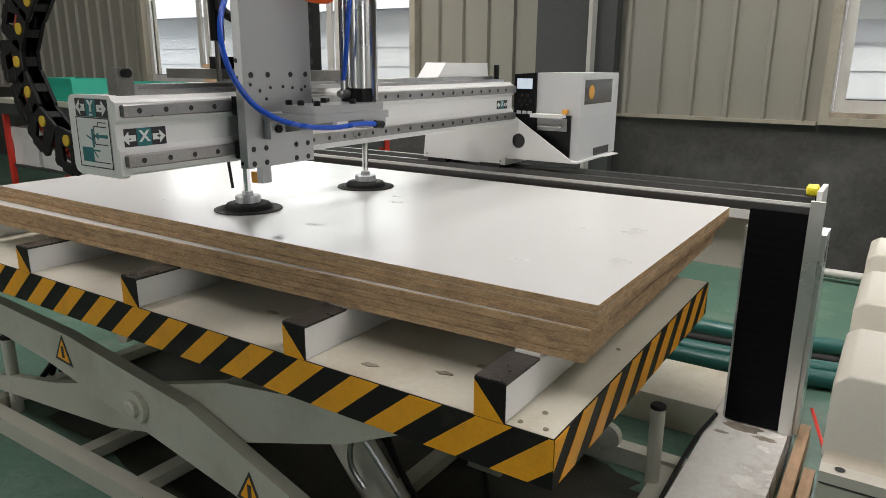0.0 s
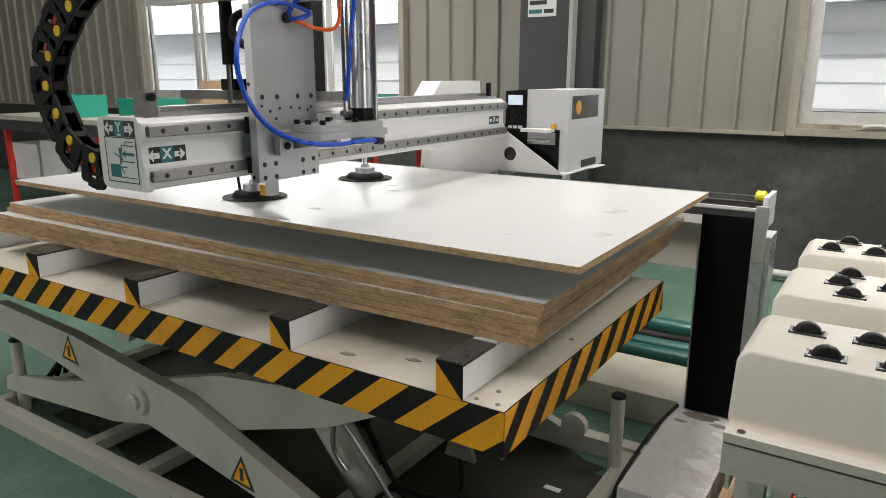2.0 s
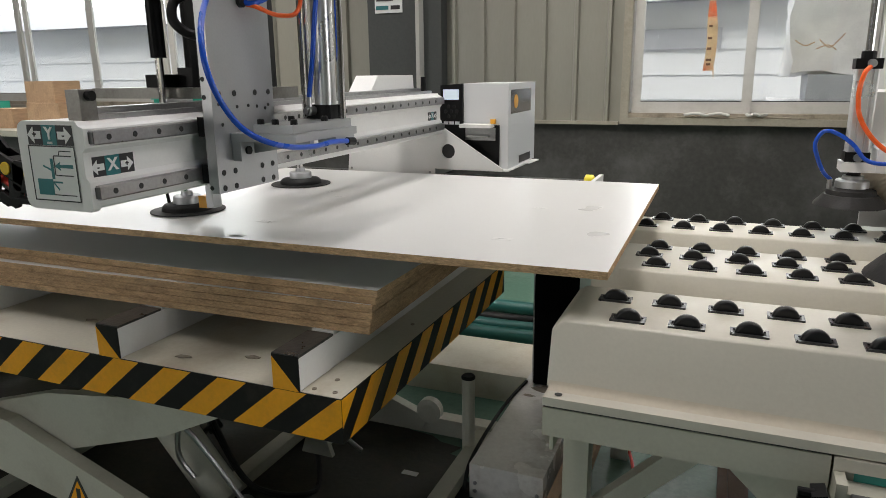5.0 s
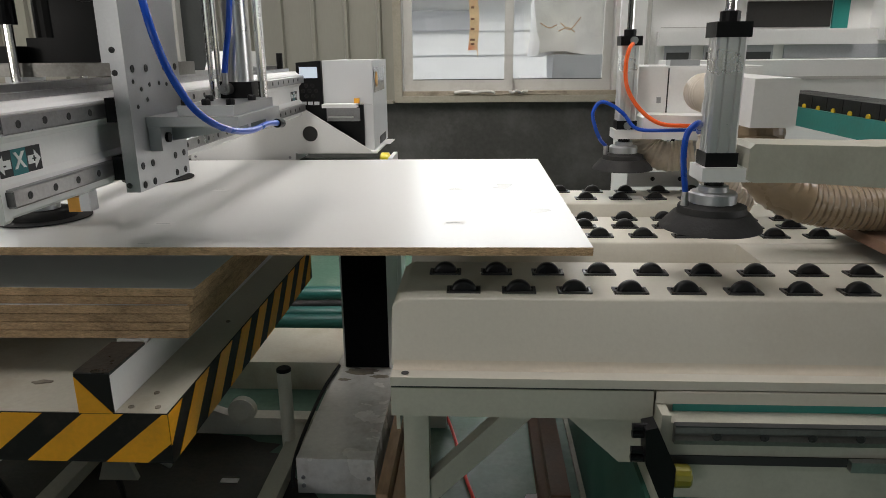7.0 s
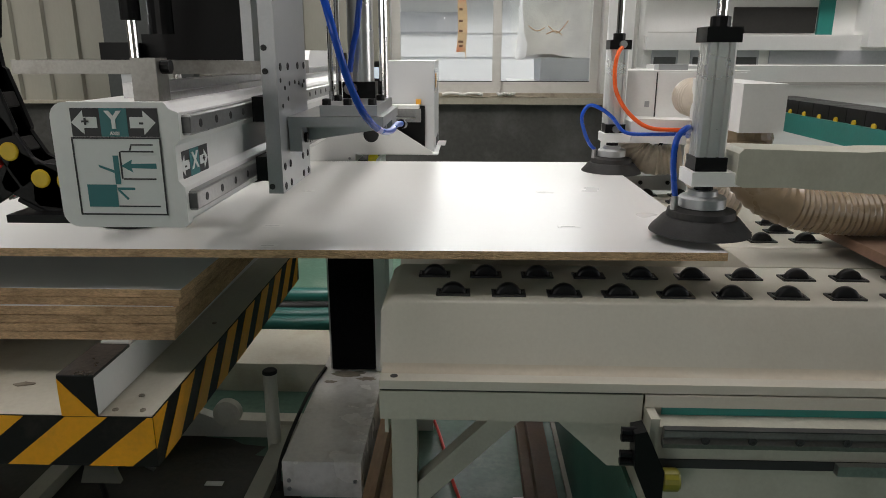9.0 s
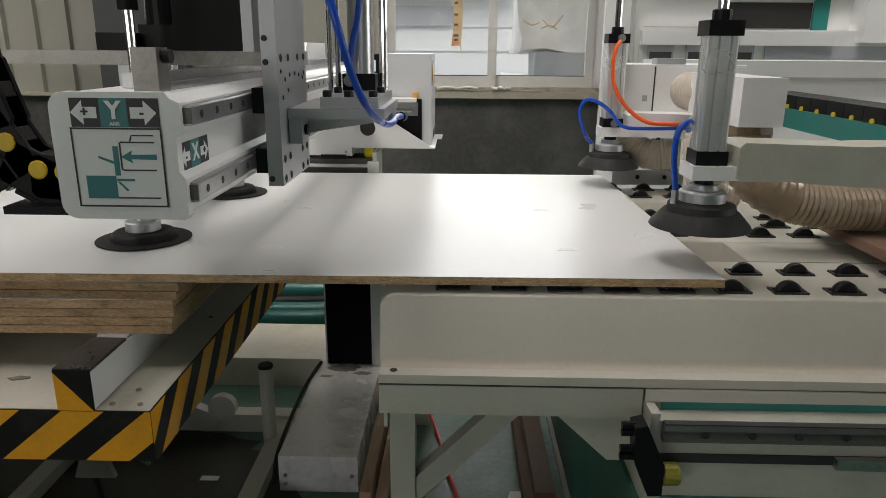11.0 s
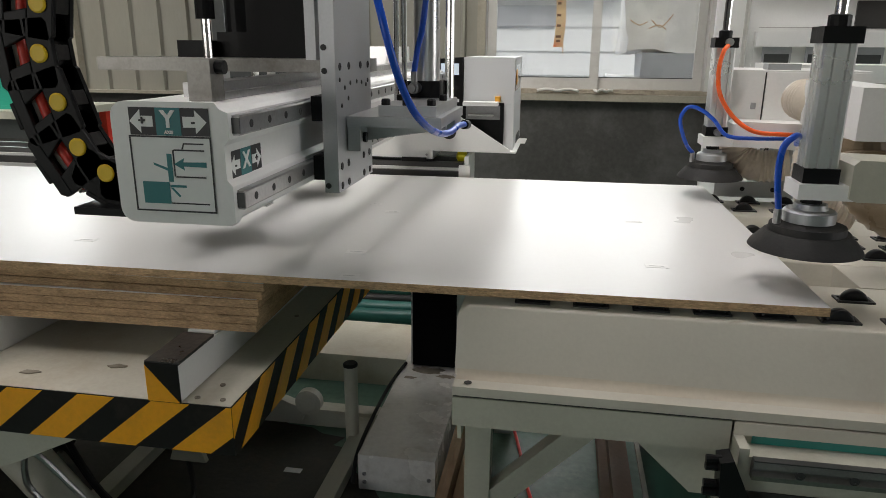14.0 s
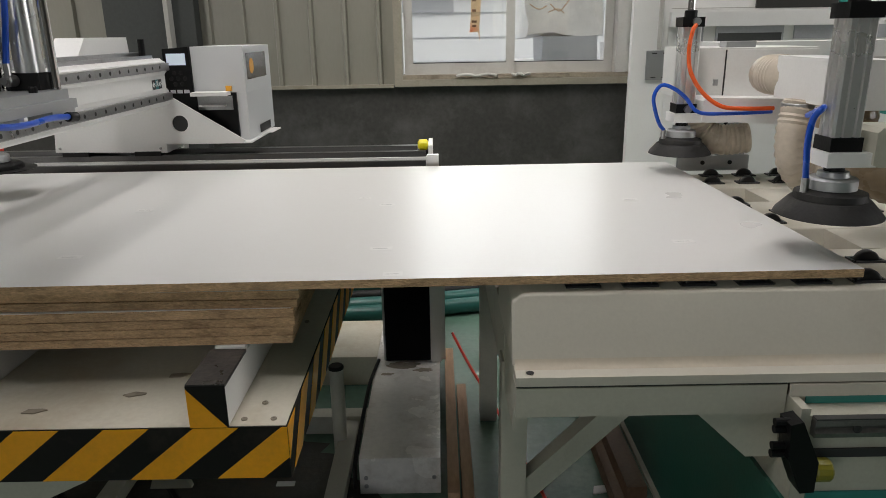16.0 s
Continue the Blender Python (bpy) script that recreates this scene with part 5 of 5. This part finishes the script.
part("guide_rod", rod((-0.714, 0.180, 1.297), (-0.714, 0.180, 1.85), 0.010, 14), M_CHROME, gan, "steel guide rod")
part("guide_rod", rod((-0.815, 0.190, 1.277), (-0.815, 0.190, 1.85), 0.006, 14), M_CHROME, gan, "steel guide rod")
part("guide_rod", rod((-0.832, 0.190, 1.277), (-0.832, 0.190, 1.85), 0.006, 14), M_CHROME, gan, "steel guide rod")
vl_ = part("valve", turned([(0.012, 0), (0.012, 0.022), (0.008, 0.023), (0.008, 0.032)], (-0.780, 0.150, 1.318), (-0.786, 0.10, 1.318), 14), M_STEEL, gan)
part("valve_neck", rod((-0.782, 0.136, 1.326), (-0.782, 0.136, 1.352), 0.007, 12), M_STEEL, vl_)
bolts([(-0.797, -0.048, 1.2968), (-0.757, -0.048, 1.2968), (-0.797, 0.075, 1.2968), (-0.712, -0.04, 1.2968), (-0.712, 0.09, 1.2968)], "z", 0.0085, 0.012, M_BLACK, gan)
part("air_hose", hose([(-0.866, 0.0, 1.573), (-0.845, 0.02, 1.570), (-0.832, 0.056, 1.586), (-0.838, 0.01, 1.602), (-0.825, -0.06, 1.604), (-0.808, -0.127, 1.595), (-0.788, -0.20, 1.566), (-0.765, -0.255, 1.510), (-0.745, -0.283, 1.458), (-0.731, -0.288, 1.407), (-0.719, -0.272, 1.355),
     (-0.705, -0.237, 1.306), (-0.693, -0.178, 1.273), (-0.684, -0.099, 1.253), (-0.680, -0.01, 1.246), (-0.678, 0.07, 1.249), (-0.674, 0.125, 1.246), (-0.672, 0.15, 1.243)], 0.0062, 12), M_BLUE, gan, "blue air hose", smooth=True)
part("air_hose", hose([(-0.782, 0.136, 1.35), (-0.774, 0.137, 1.40), (-0.762, 0.130, 1.446), (-0.750, 0.132, 1.548), (-0.745, 0.140, 1.63), (-0.760, 0.115, 1.667), (-0.80, 0.055, 1.668), (-0.838, 0.022, 1.623), (-0.862, 0.0, 1.578)], 0.0062, 12), M_BLUE, gan, "blue air hose", smooth=True)
part("air_hose", hose([(-0.862, 0.012, 1.568), (-0.84, 0.025, 1.562), (-0.82, 0.0675, 1.547), (-0.79, 0.103, 1.548), (-0.78, 0.119, 1.579), (-0.783, 0.118, 1.63), (-0.78, 0.118, 1.69)], 0.0055, 10), M_ORANGE, gan, "orange air hose", smooth=True)
part("hose_port", turned([(0.014, 0), (0.014, 0.01), (0.010, 0.012)], (-0.8678, 0.0, 1.573), (0, 0.0, 1.573), 16), M_BLACK, gan)
part("hose_end", turned([(0.010, 0), (0.010, 0.028)], (-0.674, 0.130, 1.245), (-0.671, 0.165, 1.242), 12), M_BLACK, gan)
part("sensor_lead", hose([(-1.365, 0.235, 0.9935), (-1.372, 0.235, 1.04), (-1.385, 0.24, 1.10), (-1.39, 0.25, 1.20)], 0.005, 8), M_BLACK, gan, "thin black tube", smooth=True)
part("sensor", box(-1.195, -1.165, 0.168, 0.197, 1.038, 1.072), M_AMBER, gan, "amber sensor", bevel=0.002)
part("sensor_block", box(-1.1645, -1.14, 0.165, 0.20, 1.04, 1.154), M_ALU, gan, bevel=0.002)
# structure behind the beam that carries the cups and motors
part("rear_plate", box(-1.50, -0.8955, 0.12, 0.26, 1.3475, 1.376), M_BEDRAIL, gan, "grey cross plate", bevel=0.002)
part("valve_block", box(-1.315, -1.25, 0.14, 0.24, 1.3765, 1.412), M_BLACK, gan, "black valve block", bevel=0.003)
part("motor", box(-1.15, -1.0, 0.14, 0.26, 1.3765, 1.80), M_BLACK, gan, "black servo motor", bevel=0.006)
part("motor", turned([(0.045, 0), (0.045, 0.34)], (-1.20, 0.24, 1.43), (-1.20, 0.24, 2), 24), M_BLACK, gan, "black servo motor")
part("motor_flange", box(-1.245, -1.155, 0.19, 0.29, 1.3765, 1.43), M_BLACK, gan, bevel=0.003)
part("cable_track", box(-0.985, -0.935, 0.15, 0.22, 1.3765, 1.80), M_BLACK, gan, "black vertical cable track", bevel=0.004)
for k in range(8):
    part("track_ring", turned([(0.011, 0), (0.011, 0.004), (0.006, 0.005)], (-0.9345, 0.17, 1.40 + 0.045 * k), (0, 0.17, 1.40 + 0.045 * k), 12), M_GREYRUB, gan)
part("rear_beam", box(-1.345, -1.275, -0.02, 1.0, 1.20, 1.245), M_ALUSATIN, gan, "grey cup carrier beam", bevel=0.003)
part("rear_link", box(-1.275, -1.11, 0.10, 0.30, 1.20, 1.22), M_ALU, gan)
part("rear_post", box(-1.275, -1.245, 0.14, 0.24, 1.2455, 1.375), M_ALU, gan)
for xx, yy in ((-1.222, 0.10), (-1.30, 0.50)):
    sl = part("slim_cylinder", turned([(0.02, 0), (0.02, 0.30)], (xx, yy, 1.455), (xx, yy, 3), 18), M_BLACK, gan)
    part("slim_rod", rod((xx, yy, 1.30), (xx, yy, 1.4545), 0.010, 12), M_CHROME, sl)
part("chain_bracket", box(-1.235, -1.119, -0.36, -0.22, 1.140, 1.152), M_BLACK, gan, "black bracket")
part("head_arm", box(-1.52, -0.9455, 0.03, 0.10, 1.640, 1.70), M_ALUSATIN, gan, "pale top arm", bevel=0.004)
part("head_post", box(-0.945, -0.925, -0.06, 0.10, 1.377, 1.70), M_ALU, gan, "pale upright behind the plate", bevel=0.003)
part("head_block", box(-0.924, -0.80, 0.0, 0.115, 1.625, 1.80), M_WHITE, gan, "white head block", bevel=0.004)
part("cable", hose([(-0.99, 0.0, 1.60), (-1.03, -0.03, 1.58), (-1.02, -0.05, 1.53), (-0.97, -0.03, 1.50), (-0.93, 0.0, 1.56), (-0.91, 0.0, 1.62)], 0.012, 10), M_BLACK, gan, smooth=True)
# far carriage running on the rear rail
part("carriage_box", prism([(-1.41, 0.975), (-1.40, 1.07), (-1.36, 1.15), (-0.976, 1.15), (-0.976, 0.968)], "y", 1.40, 1.60), M_WHITE, gan, "white carriage box", bevel=0.004)
part("rail_block", box(-1.38, -1.28, 1.39, 1.44, 0.9575, 0.974), M_BLACK, gan)
part("rail_block", box(-1.10, -1.0, 1.39, 1.44, 0.9575, 0.974), M_BLACK, gan)
part("bracket_plate", plate_with_hole([(-1.02, 1.005), (-0.99, 1.195), (-0.955, 1.195), (-0.665, 1.012), (-0.672, 1.002)], -0.911, 1.080, 0.031, 1.392, 1.3995), M_WHITE, gan, "white bracket plate with round hole")
part("bracket_tray", box(-0.97, -0.645, 1.4005, 1.80, 1.0, 1.006), M_WHITE, gan, "white tray")
part("hole_back", box(-0.96, -0.86, 1.402, 1.406, 1.03, 1.13), M_INK, gan)
part("beam_cover", prism([(0.98, 1.324), (1.06, 1.40), (1.38, 1.40), (1.39, 1.324)], "x", -1.16, -1.065), M_WHITE, gan, "white end cover", bevel=0.004)
part("cover_knob", rod((-1.0, 1.345, 1.324), (-1.0, 1.345, 1.392), 0.012, 12), M_BLACK, gan)
bolts([(-1.39, 1.3995, 0.99), (-1.0, 1.3995, 0.985)], "y", 0.005, 0.004, M_STEEL, gan)

# suction cups that rise and sink
CUPS = []
for cx, cy in ((-1.312, 0.25), (-1.275, 0.81)):
    c = cup(cx, cy, 0.9275, 0.110, gan, M_RUBBER, M_ALU, flat=True)
    part("cup_rod", rod((cx, cy, 0.978), (cx, cy, 1.19), 0.011, 14), M_CHROME, c, "steel rod")
    CUPS.append(c)

# cable chain, link by link
LINKS = []


def link_piece(name, bm, mat, parent, label="", smooth=False, bevel=0.0):
    bmesh.ops.translate(bm, verts=bm.verts, vec=base_of(gan))
    return part(name, bm, mat, parent, label, smooth=smooth, bevel=bevel)


def link_side(y0, y1, out, open_side):
    """One side plate of a link, from the inner edge to the outer edge; where open, a window in it shows the cables."""
    c = out - 0.009
    if not open_side:
        return prism([(-0.055, -0.017), (-0.046, -0.024), (0.046, -0.024), (0.055, -0.017), (0.055, c), (0.046, out), (-0.046, out), (-0.055, c)], "y", y0, y1)
    a, b = 0.020, out - 0.020
    bm = prism([(-0.055, -0.017), (-0.046, -0.024), (0.046, -0.024), (0.055, -0.017), (0.055, a), (-0.055, a)], "y", y0, y1)
    prism([(-0.055, b), (0.055, b), (0.055, c), (0.046, out), (-0.046, out), (-0.055, c)], "y", y0, y1, bm)
    prism([(-0.055, a + 0.0002), (-0.010, a + 0.0002), (-0.022, b - 0.0002), (-0.055, b - 0.0002)], "y", y0, y1, bm)
    prism([(0.026, a + 0.0002), (0.055, a + 0.0002), (0.055, b - 0.0002), (0.012, b - 0.0002)], "y", y0, y1, bm)
    return bm


for k in range(12):
    out = 0.046 if k < 2 else 0.080
    ln = link_piece("chain_link", link_side(-0.055, -0.046, out, k > 1), M_BLACK, gan, "black cable chain link", bevel=0.002)
    link_piece("side_plate", link_side(-0.015, -0.006, out, False), M_BLACK, ln)
    link_piece("yellow_cap", turned([(0.0145, 0), (0.0145, 0.003), (0.012, 0.004)], (0.0, -0.0552, 0.0), (0, -1, 0.0), 18), M_DOT, ln, "yellow cap")
    link_piece("crossbar", box(-0.012, 0.012, -0.0455, -0.0155, -0.023, -0.017), M_RUBBER, ln, bevel=0.002)
    link_piece("crossbar", box(-0.026, 0.026, -0.0455, -0.0155, out - 0.010, out - 0.001), M_RUBBER, ln, bevel=0.003)
    link_piece("edge_rib", box(-0.022, 0.022, -0.054, -0.030, out + 0.0004, out + 0.008), M_BLACK, ln, bevel=0.002)
    if k > 1:
        link_piece("cable", rod((-0.056, -0.034, 0.044), (0.056, -0.034, 0.044), 0.009, 10), M_RED, ln, "red cable", smooth=True)
        link_piece("cable", rod((-0.056, -0.026, 0.024), (0.056, -0.026, 0.024), 0.009, 10), M_RUBBER, ln, "black cable", smooth=True)
        link_piece("cable", rod((-0.056, -0.030, 0.058), (0.056, -0.030, 0.058), 0.007, 10), M_FRAME, ln, "grey cable", smooth=True)
    LINKS.append(ln)

# label printer on the tray
prn = thing("label_printer", (-0.78, 1.65, 1.006), "light grey label printer with black front panel", "printer")
body = part("casing", box(-0.862, -0.662, 1.455, 1.88, 1.19, 1.362), M_PRINTER, prn, bevel=0.006)
part("lower_casing", box(-0.70, -0.662, 1.455, 1.88, 1.0062, 1.1895), M_PRINTER, prn, bevel=0.003)
part("front_panel", prism([(-0.965, 1.355), (-0.866, 1.362), (-0.862, 1.19), (-0.700, 1.19), (-0.700, 1.010), (-0.72, 1.008), (-0.865, 1.105), (-0.965, 1.175)], "y", 1.445, 1.62), M_BLACK, prn, "black front panel", bevel=0.003)
part("display", box(-0.952, -0.880, 1.4435, 1.4449, 1.295, 1.338), M_SCREEN, prn, "lit grey display")
for k in range(7):
    a = k * math.pi * 2 / 6
    px, pz = (-0.915, 1.245) if k == 6 else (-0.915 + 0.026 * math.cos(a), 1.245 + 0.024 * math.sin(a))
    part("key", turned([(0.008, 0), (0.007, 0.002)], (px, 1.4448, pz), (px, 0, pz), 12), M_RUBBER, prn)
for k in range(3):
    part("key", box(-0.95 + 0.026 * k, -0.93 + 0.026 * k, 1.4425, 1.4449, 1.190, 1.203), M_PRINTER, prn, "grey key")
part("paper_tray", box(-0.855, -0.72, 1.38, 1.444, 1.182, 1.196), M_PAPER, prn, "white label slot plate", bevel=0.003)
part("mouth", box(-0.85, -0.715, 1.4425, 1.4449, 1.125, 1.178), M_STEEL, prn)
part("label_strip", box(-0.84, -0.74, 1.42, 1.4424, 1.14, 1.145), M_PAPER, prn)
part("amber_tab", box(-0.735, -0.715, 1.435, 1.4544, 1.196, 1.215), M_AMBER, prn, "amber tab", bevel=0.002)
part("side_window", box(-0.6618, -0.6605, 1.49, 1.80, 1.235, 1.335), M_SMOKED, prn, "smoked side window")
part("window_rim", box(-0.6618, -0.6608, 1.48, 1.81, 1.225, 1.2345), M_PRINTER, prn)
part("grip", box(-0.6618, -0.6598, 1.62, 1.80, 1.012, 1.045), M_INK, prn, "dark grip recess")
part("ribbon_roll", turned([(0.03, 0), (0.03, 0.0015)], (-0.6604, 1.56, 1.285), (0, 1.56, 1.285), 18), M_AMBER, prn)
part("paper_strip", prism([(1.66, 1.0065), (1.83, 1.0065), (1.84, 1.000), (1.67, 1.004)], "x", -0.66, -0.625), M_PAPER, prn)

# ---------------------------------------------------------------- far left: bench, crates and cartons
bench = thing("work_bench", (-4.9, 2.6, 0), "cluttered steel bench by the window", "bench")
part("bench_top", box(-7.6, -2.35, 2.3, 3.05, 0.975, 1.02), M_LIFT, bench, bevel=0.004)
part("apron", box(-7.55, -2.40, 2.33, 2.36, 0.86, 0.9745), M_COLUMN, bench)
for xx in (-7.5, -5.8, -4.1, -2.45):
    for yy in (2.37, 2.95):
        part("leg", box(xx, xx + 0.05, yy, yy + 0.05, 0, 0.9745), M_RED, bench, "red painted leg")
part("shelf", box(-7.5, -2.4, 2.40, 2.98, 0.30, 0.33), M_COLUMN, bench)


def crate(x, y, z, w, d, h):
    c = thing("plastic_crate", (x, y, z), "green plastic crate standing on the bench", "crate", "crates")
    bm = bmesh.new()
    z += 0.0005
    for a, b, e, f in ((x - w / 2, x + w / 2, y - d / 2, y - d / 2 + 0.015), (x - w / 2, x + w / 2, y + d / 2 - 0.015, y + d / 2),
                       (x - w / 2, x - w / 2 + 0.015, y - d / 2 + 0.015, y + d / 2 - 0.015), (x + w / 2 - 0.015, x + w / 2, y - d / 2 + 0.015, y + d / 2 - 0.015)):
        box(a, b, e, f, z, z + h, bm)
    box(x - w / 2 + 0.015, x + w / 2 - 0.015, y - d / 2 + 0.015, y + d / 2 - 0.015, z, z + 0.015, bm)
    part("shell", bm, M_CRATE, c)
    part("rim", box(x - w / 2 - 0.012, x + w / 2 + 0.012, y - d / 2 - 0.012, y - d / 2 - 0.0005, z + h - 0.035, z + h), M_CRATE, c, bevel=0.003)
    part("foot_rim", box(x - w / 2 - 0.006, x + w / 2 + 0.006, y - d / 2 - 0.008, y - d / 2 - 0.0005, z, z + 0.02), M_CRATE, c)
    return c


crate(-2.74, 2.60, 1.02, 0.50, 0.36, 0.265)
crate(-6.42, 2.58, 1.02, 0.56, 0.36, 0.215)
crate(-5.2, 2.62, 1.02, 0.50, 0.36, 0.20)
for cx, cy, cz, cw, ch in ((-4.10, 2.55, 1.02, 0.34, 0.20), (-4.12, 2.56, 1.2205, 0.30, 0.16), (-4.65, 2.6, 1.02, 0.28, 0.15), (-3.55, 2.62, 1.02, 0.26, 0.11)):
    cb = thing("carton", (cx, cy, cz), "small brown carton on the bench", "carton", "cartons")
    part("box", box(cx - cw / 2, cx + cw / 2, cy - 0.12, cy + 0.12, cz + 0.0005, cz + ch), M_WOOD, cb, bevel=0.003)
    part("tape", box(cx - cw / 2 - 0.0005, cx + cw / 2 + 0.0005, cy - 0.02, cy + 0.02, cz + ch, cz + ch + 0.0008), M_TAG, cb, "paper tape")
for k in range(4):
    sx = -7.2 + 0.55 * k
    bm = box(sx - 0.24, sx + 0.24, 2.42, 2.90, 0.331, 0.72 + 0.05 * (k % 2))
    bmesh.ops.subdivide_edges(bm, edges=bm.edges, cuts=4, use_grid_fill=True)
    for v in bm.verts:
        v.co.x += 0.03 * noise.noise(v.co * 4)
        v.co.y += 0.03 * noise.noise(v.co * 4 + Vector((5, 0, 0)))
    tagged(part("sack", bm, M_BALE, None, smooth=True), "pale filled sack on the bench shelf", "sack", "sacks")

# ---------------------------------------------------------------- movement
G_ROWS = [(0, 0.0), (1.35, 0.0), (1.6, 0.024), (2.0, 0.083), (2.5, 0.152), (3.0, 0.221), (3.8, 0.345), (4.6, 0.472), (5.5, 0.615), (6.0, 0.692), (6.5, 0.768), (7.0, 0.843),
          (7.5, 0.919), (8.0, 0.994), (8.5, 1.068), (8.8, 1.112), (9.0, 1.135), (9.2, 1.136), (13.6, 1.136), (13.8, 1.128), (14.0, 1.088), (14.2, 1.010), (14.5, 0.862), (15.0, 0.647), (15.5, 0.425), (16.0, 0.205)]
S_ROWS = [(0, 0, 0.0), (0.22, 0, 0.0), (0.3, 0, 0.006), (0.4, 0, 0.018), (0.5, 0, 0.034), (0.6, 0, 0.088), (0.7, 0, 0.092), (1.0, 0, 0.091), (1.35, 0, 0.088), (1.6, 0.024, 0.085), (2.0, 0.083, 0.083), (2.5, 0.152, 0.083),
          (3.0, 0.221, 0.085), (3.8, 0.345, 0.083), (4.6, 0.472, 0.081), (5.5, 0.615, 0.080), (6.0, 0.692, 0.080), (6.5, 0.768, 0.078), (7.0, 0.843, 0.077), (7.5, 0.919, 0.077), (8.0, 0.994, 0.076), (8.5, 1.068, 0.073),
          (8.8, 1.112, 0.074), (9.0, 1.135, 0.076), (9.2, 1.136, 0.074), (9.3, 1.136, 0.040), (9.4, 1.136, 0.008), (9.5, 1.136, 0.007), (16.0, 1.136, 0.007)]
CHAIN_A = [(-1.15, 1.200), (-1.22, 1.200), (-1.30, 1.202), (-1.403, 1.245), (-1.456, 1.318), (-1.490, 1.394), (-1.457, 1.475), (-1.396, 1.54), (-1.325, 1.60), (-1.245, 1.643), (-1.16, 1.67), (-1.08, 1.69)]
CHAIN_B = [(-1.15, 1.200), (-1.19, 1.2035), (-1.233, 1.245), (-1.255, 1.316), (-1.275, 1.390), (-1.264, 1.464), (-1.25, 1.54), (-1.22, 1.61), (-1.18, 1.68), (-1.13, 1.74), (-1.07, 1.79), (-1.0, 1.82)]


def link_pose(curve, k):
    a, b = curve[max(k - 1, 0)], curve[min(k + 1, len(curve) - 1)]
    tilt = math.degrees(math.atan2(b[1] - a[1], b[0] - a[0]))
    base = base_of(gan)
    return pose(curve[k][0] - base.x, -0.275 - base.y, curve[k][1] - base.z, 0, -tilt, 0)


def motions():
    gx, gy, gz = gan["at"]
    walk(gan, [(t, pose(gx + g, gy, gz)) for t, g in G_ROWS])
    px, py, pz = prn["at"]
    walk(prn, [(t, pose(px + g, py, pz)) for t, g in G_ROWS])
    bx, by, bz = board["at"]
    walk(board, [(t, pose(bx + x, by, bz + z, 0, 0, 0.8 * min(1, max(0, (t - 1.6) / 3)))) for t, x, z in S_ROWS])
    held = [(t, z) for t, x, z in S_ROWS if t < 12]
    for c in CUPS:
        walk(c, [(t, pose(0, 0, z)) for t, z in held] + [(12.72, pose(0, 0, 0.007)), (12.8, pose(0, 0, 0.022)), (12.9, pose(0, 0, 0.082)), (13.0, pose(0, 0, 0.09)), (16.0, pose(0, 0, 0.09))])
    for k, ln in enumerate(LINKS):
        walk(ln, [(0, link_pose(CHAIN_A, k)), (3.2, link_pose(CHAIN_A, k)), (9.0, link_pose(CHAIN_B, k)), (13.7, link_pose(CHAIN_B, k)), (16.0, link_pose(CHAIN_A, k))])


motions()
